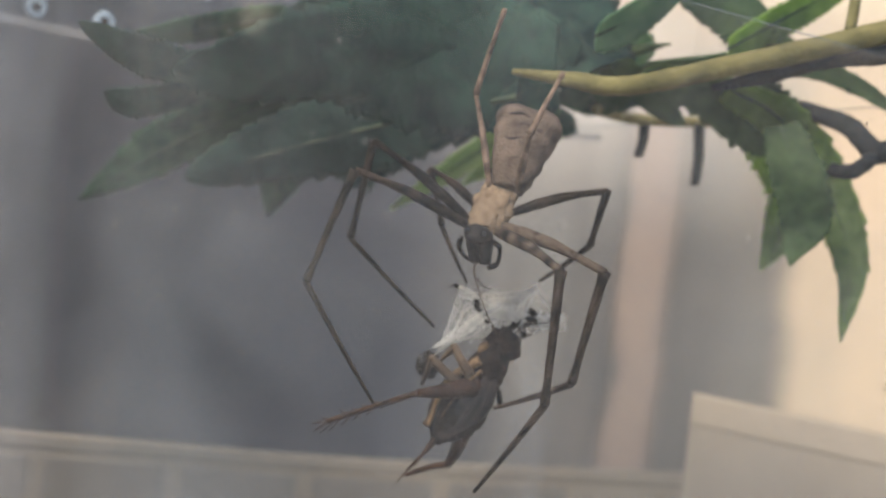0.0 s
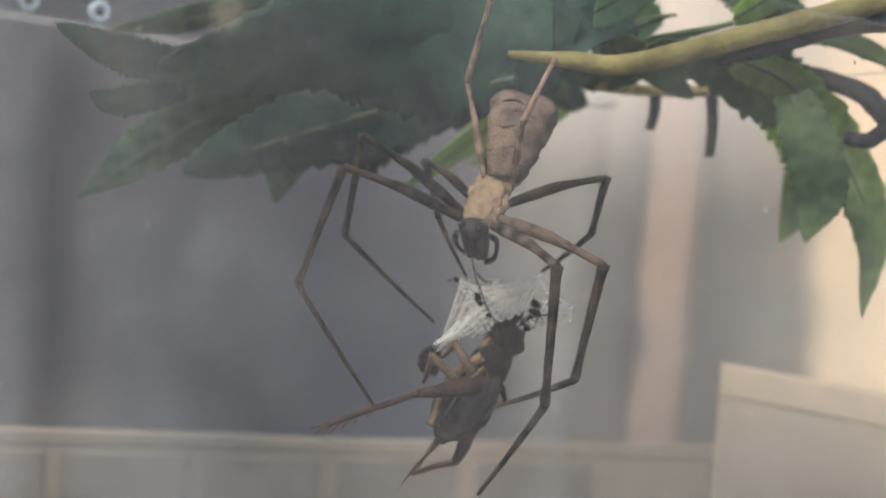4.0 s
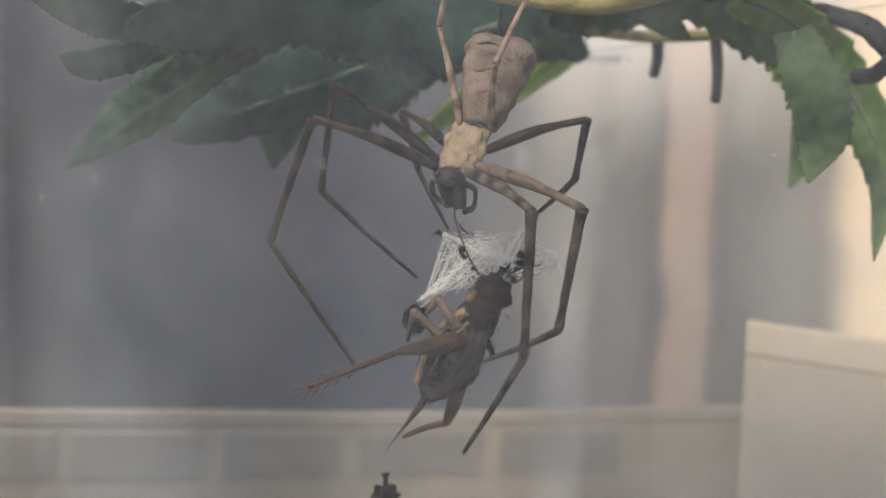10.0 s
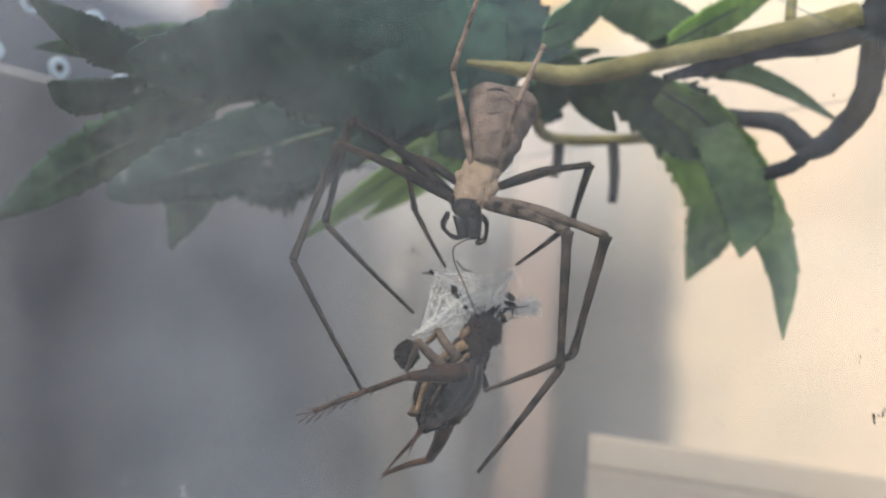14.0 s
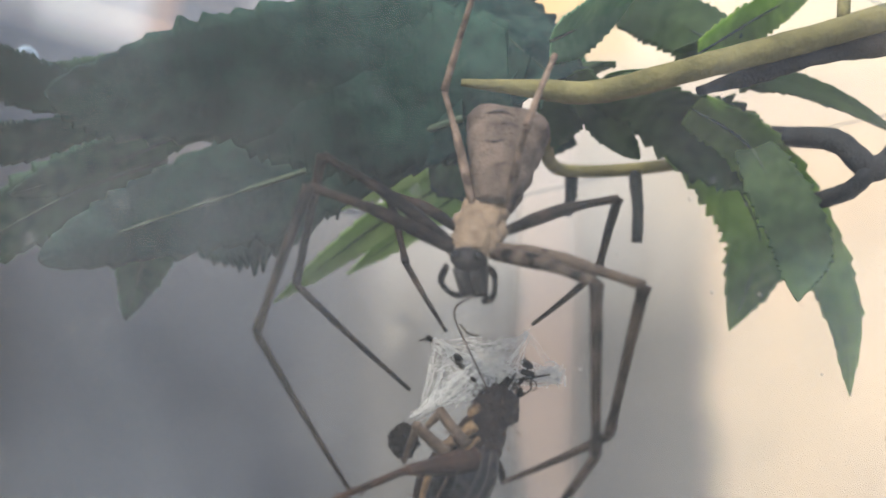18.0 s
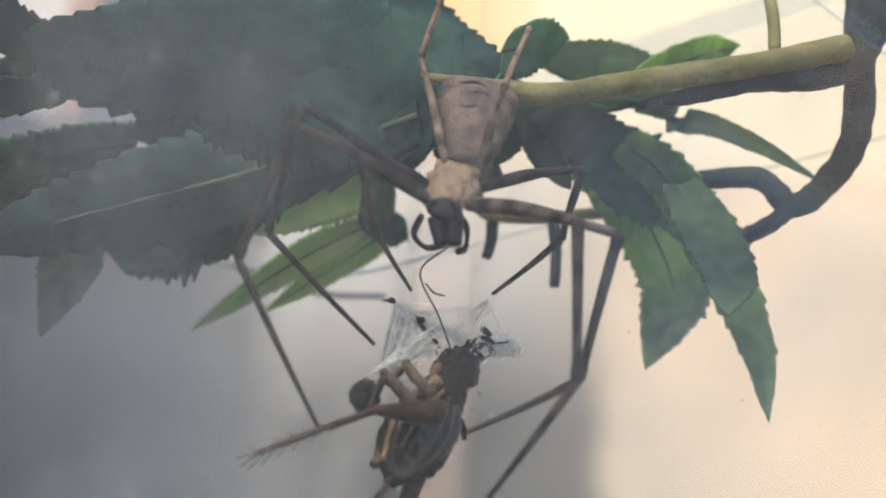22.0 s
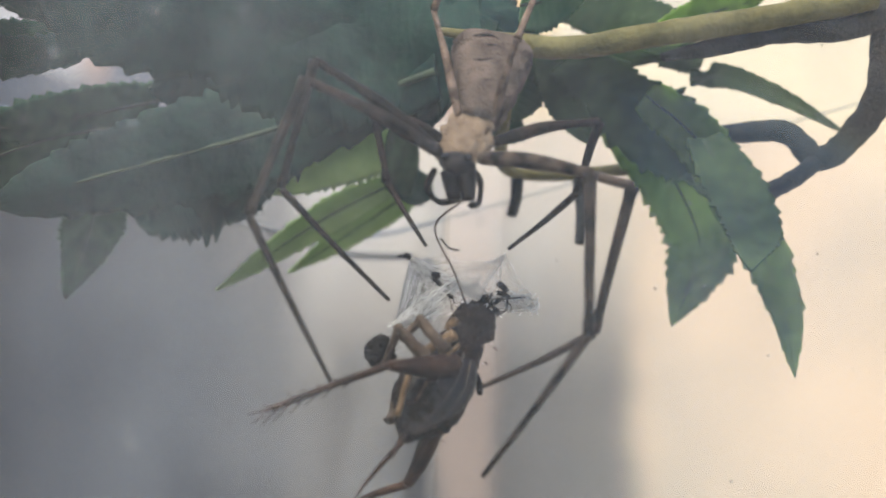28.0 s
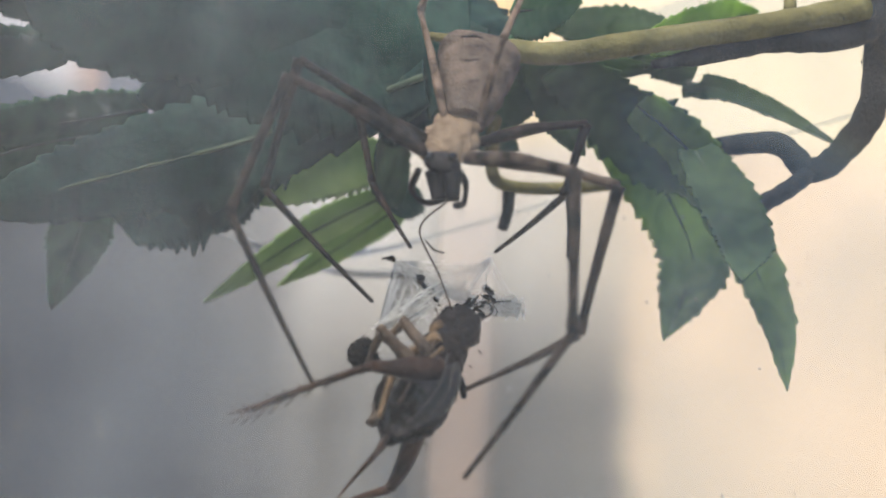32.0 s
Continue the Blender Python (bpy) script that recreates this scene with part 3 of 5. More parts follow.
# along the screen: x + 0.9 up to 0.94, then on round the bend
# the blurred background's tones and its brighter upper part are put into these ramps
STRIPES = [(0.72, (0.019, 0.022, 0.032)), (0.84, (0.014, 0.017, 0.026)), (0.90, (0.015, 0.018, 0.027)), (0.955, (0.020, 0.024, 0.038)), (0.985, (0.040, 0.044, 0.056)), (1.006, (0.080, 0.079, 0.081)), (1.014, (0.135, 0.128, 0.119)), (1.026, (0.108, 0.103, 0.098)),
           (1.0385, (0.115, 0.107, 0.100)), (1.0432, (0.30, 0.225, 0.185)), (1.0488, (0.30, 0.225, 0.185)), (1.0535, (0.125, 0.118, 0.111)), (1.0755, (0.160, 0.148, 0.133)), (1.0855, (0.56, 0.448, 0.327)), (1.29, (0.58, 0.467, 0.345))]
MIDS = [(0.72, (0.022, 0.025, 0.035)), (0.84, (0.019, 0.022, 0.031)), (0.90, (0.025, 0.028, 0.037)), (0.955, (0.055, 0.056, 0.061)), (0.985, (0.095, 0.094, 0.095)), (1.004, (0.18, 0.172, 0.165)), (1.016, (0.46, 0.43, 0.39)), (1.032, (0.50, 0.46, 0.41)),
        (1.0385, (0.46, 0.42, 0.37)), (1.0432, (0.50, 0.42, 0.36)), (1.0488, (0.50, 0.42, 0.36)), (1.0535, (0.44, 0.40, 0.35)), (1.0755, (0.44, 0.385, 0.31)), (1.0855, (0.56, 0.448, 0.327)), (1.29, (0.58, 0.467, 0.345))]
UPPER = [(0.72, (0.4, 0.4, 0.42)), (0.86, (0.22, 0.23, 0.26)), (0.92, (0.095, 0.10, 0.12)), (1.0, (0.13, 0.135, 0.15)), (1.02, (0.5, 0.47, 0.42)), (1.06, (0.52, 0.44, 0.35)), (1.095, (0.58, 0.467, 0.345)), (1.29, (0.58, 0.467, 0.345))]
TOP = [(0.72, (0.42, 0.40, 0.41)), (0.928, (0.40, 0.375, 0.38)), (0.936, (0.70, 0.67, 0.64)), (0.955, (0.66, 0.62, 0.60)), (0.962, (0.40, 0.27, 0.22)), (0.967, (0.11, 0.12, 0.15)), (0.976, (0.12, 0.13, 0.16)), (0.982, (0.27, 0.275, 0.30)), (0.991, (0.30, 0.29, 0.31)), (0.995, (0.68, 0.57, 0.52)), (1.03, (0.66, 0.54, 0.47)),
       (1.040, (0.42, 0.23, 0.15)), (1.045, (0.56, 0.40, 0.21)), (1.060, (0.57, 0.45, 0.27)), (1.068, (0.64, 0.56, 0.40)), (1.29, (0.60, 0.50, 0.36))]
screen = thing("backdrop_screen", "soft striped slate, grey, pink and cream screen standing in for the blurred surroundings", "cloth")
M_BACKDROP = backdrop_material()
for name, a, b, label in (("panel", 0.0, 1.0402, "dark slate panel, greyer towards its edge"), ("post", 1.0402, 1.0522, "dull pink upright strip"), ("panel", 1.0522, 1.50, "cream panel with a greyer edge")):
    part(name, striped_backdrop(a, b), M_BACKDROP, screen, label, solid=0.001)
sideledge = thing("cream_block", "low cream block beside the tub, its sunlit cap and shaded face put into the colour", "block")
BLOCK_LINE = [(0.11656 - 0.79 * 0.0015 + 0.61 * q, 0.09322 - 0.61 * 0.0015 - 0.79 * q) for q in (0.0199, 0.026, 0.032, 0.042, 0.055, 0.08, 0.12, 0.2, 0.4)]
block_top = lambda q: max(0.095, 0.1297 - 0.11 * (0.0757 - q.y))  # noqa: E731
# sunlight on the cap and shade on the face come from their two creams
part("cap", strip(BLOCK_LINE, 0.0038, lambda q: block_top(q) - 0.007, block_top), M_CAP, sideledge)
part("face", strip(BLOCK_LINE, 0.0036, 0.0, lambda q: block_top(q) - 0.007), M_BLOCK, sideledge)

# ---- spider ----
spider = thing("net_casting_spider", "long-legged brown net-casting spider hanging head down over its prey", "spider")


def axis_body(line, radii, flat, side, sides=24, seed=1, rough=0.02):
    return tube(smooth_line(line, 8), radii, sides, rough, flat, side, seed)


ABD = [(0.0037, -0.0008, 0.1573), (0.0045, -0.0006, 0.1600), (0.0060, -0.0001, 0.1643), (0.0075, 0.0005, 0.1683), (0.0082, 0.0009, 0.1704)]


def abdomen():
    """A flat bag, narrow at the waist and widest near its square tail end, with cross creases and two corner humps."""
    line = smooth_line(ABD, 8)
    n, sides, verts, faces = len(line), 32, [], []
    tang = (line[-1] - line[0]).normalized()
    u = (Vector((0.72, -0.69, 0)) - tang * Vector((0.72, -0.69, 0)).dot(tang)).normalized()
    v = tang.cross(u)
    for i, q in enumerate(line):
        t = i / (n - 1)
        w = (0.0024 + 0.0030 * min(1, t / 0.72) ** 0.9) * math.sqrt(max(0.16, 1 - (max(0, t - 0.72) / 0.28) ** 2 * 0.84))
        d = (0.0021 + 0.0014 * min(1, t / 0.5)) * (1 - max(0, t - 0.85) / 0.15 * 0.6)
        crease = 1 - 0.05 * max(0, math.sin(t * 31)) ** 6
        for k in range(sides):
            a = 2 * math.pi * k / sides
            c, sn = math.cos(a), math.sin(a)
            sx, sy = math.copysign(abs(c) ** 0.8, c), math.copysign(abs(sn) ** 0.8, sn)
            p = q + u * (w * sx * crease) + v * (d * sy * crease) + tang * (0.0008 * abs(sx) ** 3 * max(0, t - 0.7) / 0.3)
            verts.append(p + (u * c + v * sn) * 0.00028 * (noise.noise(p * 700) + 0.6 * noise.noise(p * 1700)))
    for i in range(n - 1):
        for k in range(sides):
            l = (k + 1) % sides
            faces.append((i * sides + k, i * sides + l, (i + 1) * sides + l, (i + 1) * sides + k))
    faces.append(tuple(range(sides - 1, -1, -1)))
    faces.append(tuple(range((n - 1) * sides, n * sides)))
    return mesh_from(verts, faces)


part("abdomen", abdomen(), M_ABD, spider, "mottled grey-brown papery abdomen")
ABD_U = (Vector((0.72, -0.69, 0)) - (Vector(ABD[-1]) - Vector(ABD[0])).normalized() * Vector((0.72, -0.69, 0)).dot((Vector(ABD[-1]) - Vector(ABD[0])).normalized())).normalized()
ABD_V = (Vector(ABD[-1]) - Vector(ABD[0])).normalized().cross(ABD_U)
# dark strips on the abdomen put the shade of its cross folds into colour
for k, (at, lo, hi) in enumerate(((0.30, -0.5, 0.9), (0.52, -0.8, 0.4), (0.70, -0.2, 0.9), (0.82, -0.9, 0.1))):
    fold = []
    for i in range(9):
        x = lo + (hi - lo) * i / 8
        base = Vector(ABD[0]).lerp(Vector(ABD[-1]), at + 0.02 * math.sin(7 * x + k))
        w, d = 0.0024 + 0.0028 * min(1, at / 0.75) ** 0.9, 0.0021 + 0.0014 * min(1, at / 0.5)
        fold.append([base + ABD_U * w * x * 0.97 + ABD_V * sg * d * math.sqrt(max(0.02, 1 - abs(x) ** 2.4)) * 1.0 for sg in (1, -1)])
    for sg in (0, 1):
        part("crease", joined([tube([q[sg] for q in fold], lambda t: 0.00030 * math.sin(math.pi * (0.08 + 0.84 * t)), 6, 0.2)]), M_DARK, spider)
part("carapace", joined([blob((0.0013, -0.0006, 0.1541), ((0.0023, -0.0023, 0.0001), (0.0014, 0.0014, 0.0016), (0.0022, 0.0006, 0.0048)), 0.26, 5, 44, 30, 3.5)]), M_CARA, spider, "pale sandy carapace with dark speckles")
part("head", joined([blob((-0.0014, -0.0015, 0.1495), ((0.0016, -0.0016, 0), (0.0011, 0.0011, 0.0005), (0, 0.0003, 0.0016)), 0.1, 6, 20, 14)]), M_DARK, spider)
for e in ((-0.0033, -0.0011, 0.1499), (-0.0021, -0.0037, 0.1496)):
    part("eye", joined([blob(e, ((0.00055, 0, 0), (0, 0.00055, 0), (0, 0, 0.00055)), 0, 0, 14, 10)]), M_EYE, spider, "large glossy black eye")
for a, b in (((-0.0013, -0.0005, 0.1487), (-0.0005, -0.0006, 0.1453)), ((-0.0005, -0.0022, 0.1487), (0.0002, -0.0022, 0.1451))):
    part("fang_base", joined([tube(smooth_line([a, b], 6), lambda t: 0.0014 * (1 - 0.4 * t), 12)]), M_DARK, spider)
PALPS = [[(-0.0027, 0.0010, 0.1488), (-0.0009, 0.0035, 0.1474), (0.0005, 0.0025, 0.1459), (0.0016, 0.0003, 0.1463)],
         [(0.0004, -0.0029, 0.1487), (0.0025, -0.0022, 0.1480), (0.0027, -0.0019, 0.1457), (0.0010, -0.0020, 0.1447)]]
for q in PALPS:
    part("palp", joined([tube(smooth_line(q, 6), lambda t: 0.0004 + 0.00008 * math.sin(9 * t), 9)]), M_DARK, spider, "short dark feeler")


def leg(joints, mat, thick):
    """Coxa and femur, then tibia, then metatarsus with tarsus; each with a swollen joint."""
    j = [Vector(q) for q in joints]
    shin = M_LEGM if mat is M_LEGP else mat
    bend = lambda a, b, s: smooth_line([a, a.lerp(b, 0.5) + Vector((0, 0, s)), b], 8)  # noqa: E731
    f = part("leg", joined([tube(bend(j[0], j[1], 0.0006), lambda t: 0.92 * thick * (0.72 + 0.50 * math.sin(math.pi * min(1, t * 1.3 + 0.05)) * (1 - 0.4 * t)), 12, 0.05, 1, None, 1)]), mat, spider)
    part("tibia", joined([tube(bend(j[1], j[2], 0.0003), lambda t: 0.98 * thick * (0.85 - 0.28 * t + 0.30 * math.exp(-((t - 0.96) / 0.05) ** 2) + 0.18 * math.exp(-(t / 0.05) ** 2)), 10, 0.05, 1, None, 2)]), shin, f)
    if len(j) > 3:
        part("tarsus", joined([tube(bend(j[2], j[3], -0.0002), lambda t: thick * (0.62 - 0.30 * t), 9, 0.05, 1, None, 3)]), shin, f)


leg([(-0.0024, 0.0004, 0.1509), (-0.0185, 0.0088, 0.1568), (-0.0221, 0.0128, 0.1390), (-0.0080, 0.0106, 0.1214)], M_LEG, 0.00085)
leg([(-0.0017, 0.0013, 0.1519), (-0.0134, 0.0123, 0.1623), (-0.0113, 0.0185, 0.1471), (0.0019, 0.0111, 0.1349)], M_LEG, 0.0008)
leg([(0.0006, 0.0022, 0.1541), (-0.0017, 0.0126, 0.1598), (0.0018, 0.0125, 0.1512), (0.0048, 0.0079, 0.1424)], M_LEG, 0.0007)
leg([(0.0034, -0.0031, 0.1537), (0.0151, -0.0112, 0.1589), (0.0168, -0.0068, 0.1505), (0.0155, 0.0029, 0.1443)], M_LEG, 0.0008)
leg([(0.0017, -0.0027, 0.1514), (0.0078, -0.0210, 0.1456), (0.0096, -0.0146, 0.1287), (0.0068, -0.0004, 0.1234)], M_LEGP, 0.00095)
leg([(0.0004, -0.0037, 0.1503), (0.0001, -0.0201, 0.1448), (-0.0002, -0.0205, 0.1251), (0.0010, -0.0053, 0.1107)], M_LEGP, 0.00095)
leg([(0.0015, 0.0008, 0.1570), (-0.0017, 0.0032, 0.1716), (-0.0037, -0.0040, 0.1840)], M_LEGT, 0.00056)
leg([(0.0044, -0.0023, 0.1568), (0.0007, -0.0085, 0.1654), (0.0053, -0.0089, 0.1756)], M_LEGT, 0.00056)

# ---- cricket ----
cricket = thing("cricket", "dead brown cricket wrapped in silk below the spider", "cricket")
TAILC, HEADC = Vector((0.0025, 0.0080, 0.1168)), Vector((0.0125, 0.0050, 0.1349))
AX = (HEADC - TAILC).normalized()
DORSAL = Vector((-0.72, -0.62, -0.2))
DORSAL = (DORSAL - AX * DORSAL.dot(AX)).normalized()
ACROSS = AX.cross(DORSAL).normalized()
LENGTH = (HEADC - TAILC).length


def cr(u, v, w):
    """A point of the cricket: u from tail to head (0..1), v across and w towards its back, in metres."""
    return TAILC + AX * (u * LENGTH) + ACROSS * v + DORSAL * w


def cricket_loft(u0, u1, wide, deep, mat, name, label="", steps=30, rings=0, bump=0.00030, lift=0.0, shift=0.0, seed=0):
    verts, faces, sides = [], [], 26
    for i in range(steps + 1):
        t = i / steps
        u = u0 + (u1 - u0) * t
        band = 1 - 0.035 * (0.5 + 0.5 * math.cos(2 * math.pi * rings * t)) if rings else 1
        for k in range(sides):
            a = 2 * math.pi * k / sides
            p = cr(u, shift + wide(t) * math.cos(a) * band, lift + deep(t) * math.sin(a) * band)
            d = ACROSS * math.cos(a) + DORSAL * math.sin(a)
            verts.append(p + d * bump * (noise.noise(p * 900 + Vector((seed, 0, 0))) + noise.noise(p * 2400)))
    for i in range(steps):
        for k in range(sides):
            l = (k + 1) % sides
            faces.append((i * sides + k, i * sides + l, (i + 1) * sides + l, (i + 1) * sides + k))
    faces.append(tuple(range(sides - 1, -1, -1)))
    faces.append(tuple(range(steps * sides, (steps + 1) * sides)))
    return part(name, mesh_from(verts, faces), mat, cricket, label)


def bulge(a, b, p=0.6):
    return lambda t: a * max(0.12, math.sin(math.pi * (b + (1 - 1.25 * b) * t))) ** p


cricket_loft(0.0, 0.66, bulge(0.0047, 0.05, 1.1), bulge(0.0036, 0.05, 1.0), M_CRICK, "abdomen", "dark ringed abdomen", rings=8)
cricket_loft(0.07, 0.60, bulge(0.0011, 0.1), bulge(0.0021, 0.1), M_CFORE, "belly_side", "pale tan side of the belly", rings=8, shift=-0.0027, lift=-0.0006, seed=3)
cricket_loft(0.54, 0.86, lambda t: 0.0036 * (1 - 0.25 * t - 0.5 * abs(t - 0.4) ** 2), lambda t: 0.0034 * (1 - 0.2 * t - 0.5 * abs(t - 0.45) ** 2), M_CRICK, "thorax", "dark collar plate with a tan patch", steps=16, seed=5)
part("head", joined([blob(cr(0.91, 0, 0.0002), (ACROSS * 0.0030, DORSAL * 0.0029, AX * 0.0027), 0.16, 7, 36, 24, 2.6)]), M_CRICK, cricket, "blackish rounded head")


def wing(v0, v1, lift, seed):
    """A forewing: a thin curved plate that covers half of the back."""
    verts, faces, n, m = [], [], 26, 9
    for i in range(n + 1):
        t = i / n
        u = 0.64 - 0.62 * t
        w = math.sin(math.pi * (0.20 + 0.75 * t)) ** 1.0
        for k in range(m + 1):
            v = (v0 + (v1 - v0) * k / m) * w
            x = min(1, abs(v) / 0.0050)
            h = 0.0031 * math.sqrt(max(0.05, 1 - x * x)) * w + lift
            p = cr(u, v, h)
            verts.append(p + DORSAL * 0.00022 * (noise.noise(p * 1500 + Vector((0, 0, seed))) + 0.25 * math.sin(k * 2.2 + seed)))
    for i in range(n):
        for k in range(m):
            a = i * (m + 1) + k
            faces.append((a, a + 1, a + m + 2, a + m + 1))
    return mesh_from(verts, faces)


part("wing", wing(-0.0044, 0.0006, 0.0004, 1), M_WING, cricket, "folded smoky brown forewing", solid=0.00012)
part("wing", wing(-0.0002, 0.0044, 0.0006, 2), M_WING, cricket, "folded smoky brown forewing", solid=0.00012)
part("wing_vein", joined([tube(smooth_line([cr(0.68, -0.0014, 0.0036), cr(0.54, -0.0028, 0.0035), cr(0.34, -0.0036, 0.0029), cr(0.06, -0.0022, 0.0020)], 8), lambda t: 0.0008 * (1 - 0.55 * t), 8, 0.1)]), M_CTAN, cricket, "pale tan wing edge")
part("wing_vein", joined([tube(smooth_line([cr(0.62, -0.0002, 0.0041), cr(0.42, -0.0012, 0.0044), cr(0.16, -0.0012, 0.0034)], 8), lambda t: 0.0003 * (1 - 0.5 * t), 6)]), M_CTAN, cricket)
for v0, v1, top in ((0.0010, 0.0018, 0.0041), (0.0026, 0.0031, 0.0032)):
    part("wing_vein", joined([tube(smooth_line([cr(0.60, v0 * 0.8, top), cr(0.42, v1, top + 0.0001), cr(0.24, v1 * 0.95, top - 0.0004), cr(0.06, v0 * 0.6, top - 0.0016)], 8), lambda t: 0.00015 * (1 - 0.4 * t), 6, 0.3)]), M_WING, cricket)
rnd = random.Random(8)
bits = []
for k in range(46):
    u, a = rnd.uniform(0.1, 0.95), rnd.uniform(-0.4, 3.5)
    q = cr(u, 0.0040 * math.cos(a), 0.0034 * math.sin(a))
    d = (ACROSS * math.cos(a) + DORSAL * math.sin(a) + AX * rnd.uniform(-1.2, 0.6)).normalized()
    bits.append(tube([q, q + d * rnd.uniform(0.0004, 0.0011)], lambda t: 0.00013 * (1.1 - t), 5))
part("ragged_bristle", joined(bits), M_CLEG, cricket, "torn bristles and flakes").data.name = "bristles"
part("cheek", joined([blob(cr(0.80, -0.0022, 0.0012), (ACROSS * 0.0009, DORSAL * 0.0010, AX * 0.0012), 0.2, 3, 12, 8)]), M_CTAN, cricket, "tan cheek patch")
for uu, vv in ((0.985, -0.0014), (0.99, 0.0012)):
    part("eye", joined([blob(cr(uu - 0.05, vv * 1.5, 0.0014), (ACROSS * 0.0006, DORSAL * 0.0006, AX * 0.0007), 0, 0, 10, 8)]), M_EYE, cricket)
part("front_leg", joined([tube(smooth_line([cr(0.58, 0.0030, 0.001), cr(0.55, 0.0044, 0.001), cr(0.50, 0.0052, 0.0006)], 6), lambda t: 0.0008 - 0.0005 * t, 8, 0.15)]), M_CRICK, cricket, "broken dark leg stub")
hind = part("hind_leg", joined([tube(smooth_line([(0.0062, 0.0039, 0.1263), (0.0014, 0.0046, 0.1252), (-0.0040, 0.0054, 0.1242)], 8), lambda t: 0.0017 * (1.0 - 0.62 * t ** 1.3), 12, 0.06)]), M_CLEG, cricket)
KNEE, HEEL = Vector((-0.0040, 0.0054, 0.1242)), Vector((-0.0131, 0.0155, 0.1181))
shin = [tube(smooth_line([KNEE, (-0.0086, 0.0102, 0.1213), HEEL], 6), lambda t: 0.00050 - 0.00012 * t, 8, 0.1)]
for f, up, long in ((0.24, 1, 0.0014), (0.33, -1, 0.0014), (0.40, 1, 0.0018), (0.47, -1, 0.0018), (0.53, 1, 0.0020), (0.60, -1, 0.0022), (0.65, 1, 0.0022), (0.71, -1, 0.0026), (0.76, 1, 0.0024), (0.82, -1, 0.0030), (0.90, -0.8, 0.0034), (0.97, 0.8, 0.0022), (0.99, -0.5, 0.0032), (0.99, 0.2, 0.0040)):
    root = KNEE.lerp(HEEL, f)
    shin.append(tube([root, root + (HEEL - KNEE).normalized() * long * 0.8 + Vector((0.1, 0, up)) * long * 0.55], lambda t: 0.00022 * (1.05 - 0.8 * t), 5))
part("shin", joined(shin), M_CLEG, hind, "spiny reddish shin")
hind2 = part("hind_leg", joined([tube(smooth_line([(0.0081, 0.0076, 0.1208), (0.0090, 0.0104, 0.1161), (0.0096, 0.0130, 0.1132)], 8), lambda t: 0.0015 * (1.0 - 0.55 * t), 12)]), M_CLEG, cricket)
part("shin", joined([tube(smooth_line([(0.0096, 0.0130, 0.1132), (0.0079, 0.0162, 0.1121), (0.0054, 0.0187, 0.1104)], 6), lambda t: 0.0006 - 0.00025 * t, 8)]), M_CLEG, hind2)
for a, b, c in (((0.0047, 0.0037, 0.1277), (0.0032, 0.0069, 0.1320), (0.0029, 0.0097, 0.1297)), ((0.0032, 0.0054, 0.1265), (-0.0009, 0.0069, 0.1298), (-0.0000, 0.0099, 0.1256))):
    fl = part("front_leg", joined([tube(smooth_line([a, b], 6), lambda t: 0.0009 - 0.0003 * t, 10, 0.12)]), M_CFORE, cricket)
    part("shin", joined([tube(smooth_line([b, c], 6), lambda t: 0.0006 - 0.0003 * t, 8, 0.15), blob(b, ((0.0007, 0, 0), (0, 0.0007, 0), (0, 0, 0.0007)), 0.2, 1, 8, 6)]), M_CFORE, fl)
for q in ([(0.0023, 0.0079, 0.1174), (-0.0011, 0.0062, 0.1146), (-0.0044, 0.0039, 0.1119)], [(0.0035, 0.0087, 0.1173), (0.0014, 0.0123, 0.1122), (-0.0005, 0.0139, 0.1084)]):
    part("tail_feeler", joined([tube(smooth_line(q, 6), lambda t: 0.0004 * (1.05 - t), 7)]), M_CLEG, cricket)
part("antenna", joined([tube(smooth_line([(0.0014, -0.0005, 0.1459), (0.0050, 0.0068, 0.1448), (0.0062, 0.0044, 0.1388), (0.0103, 0.0046, 0.1340)], 8), 0.00013, 6)]), M_CLEG, cricket, "thin curved antenna")

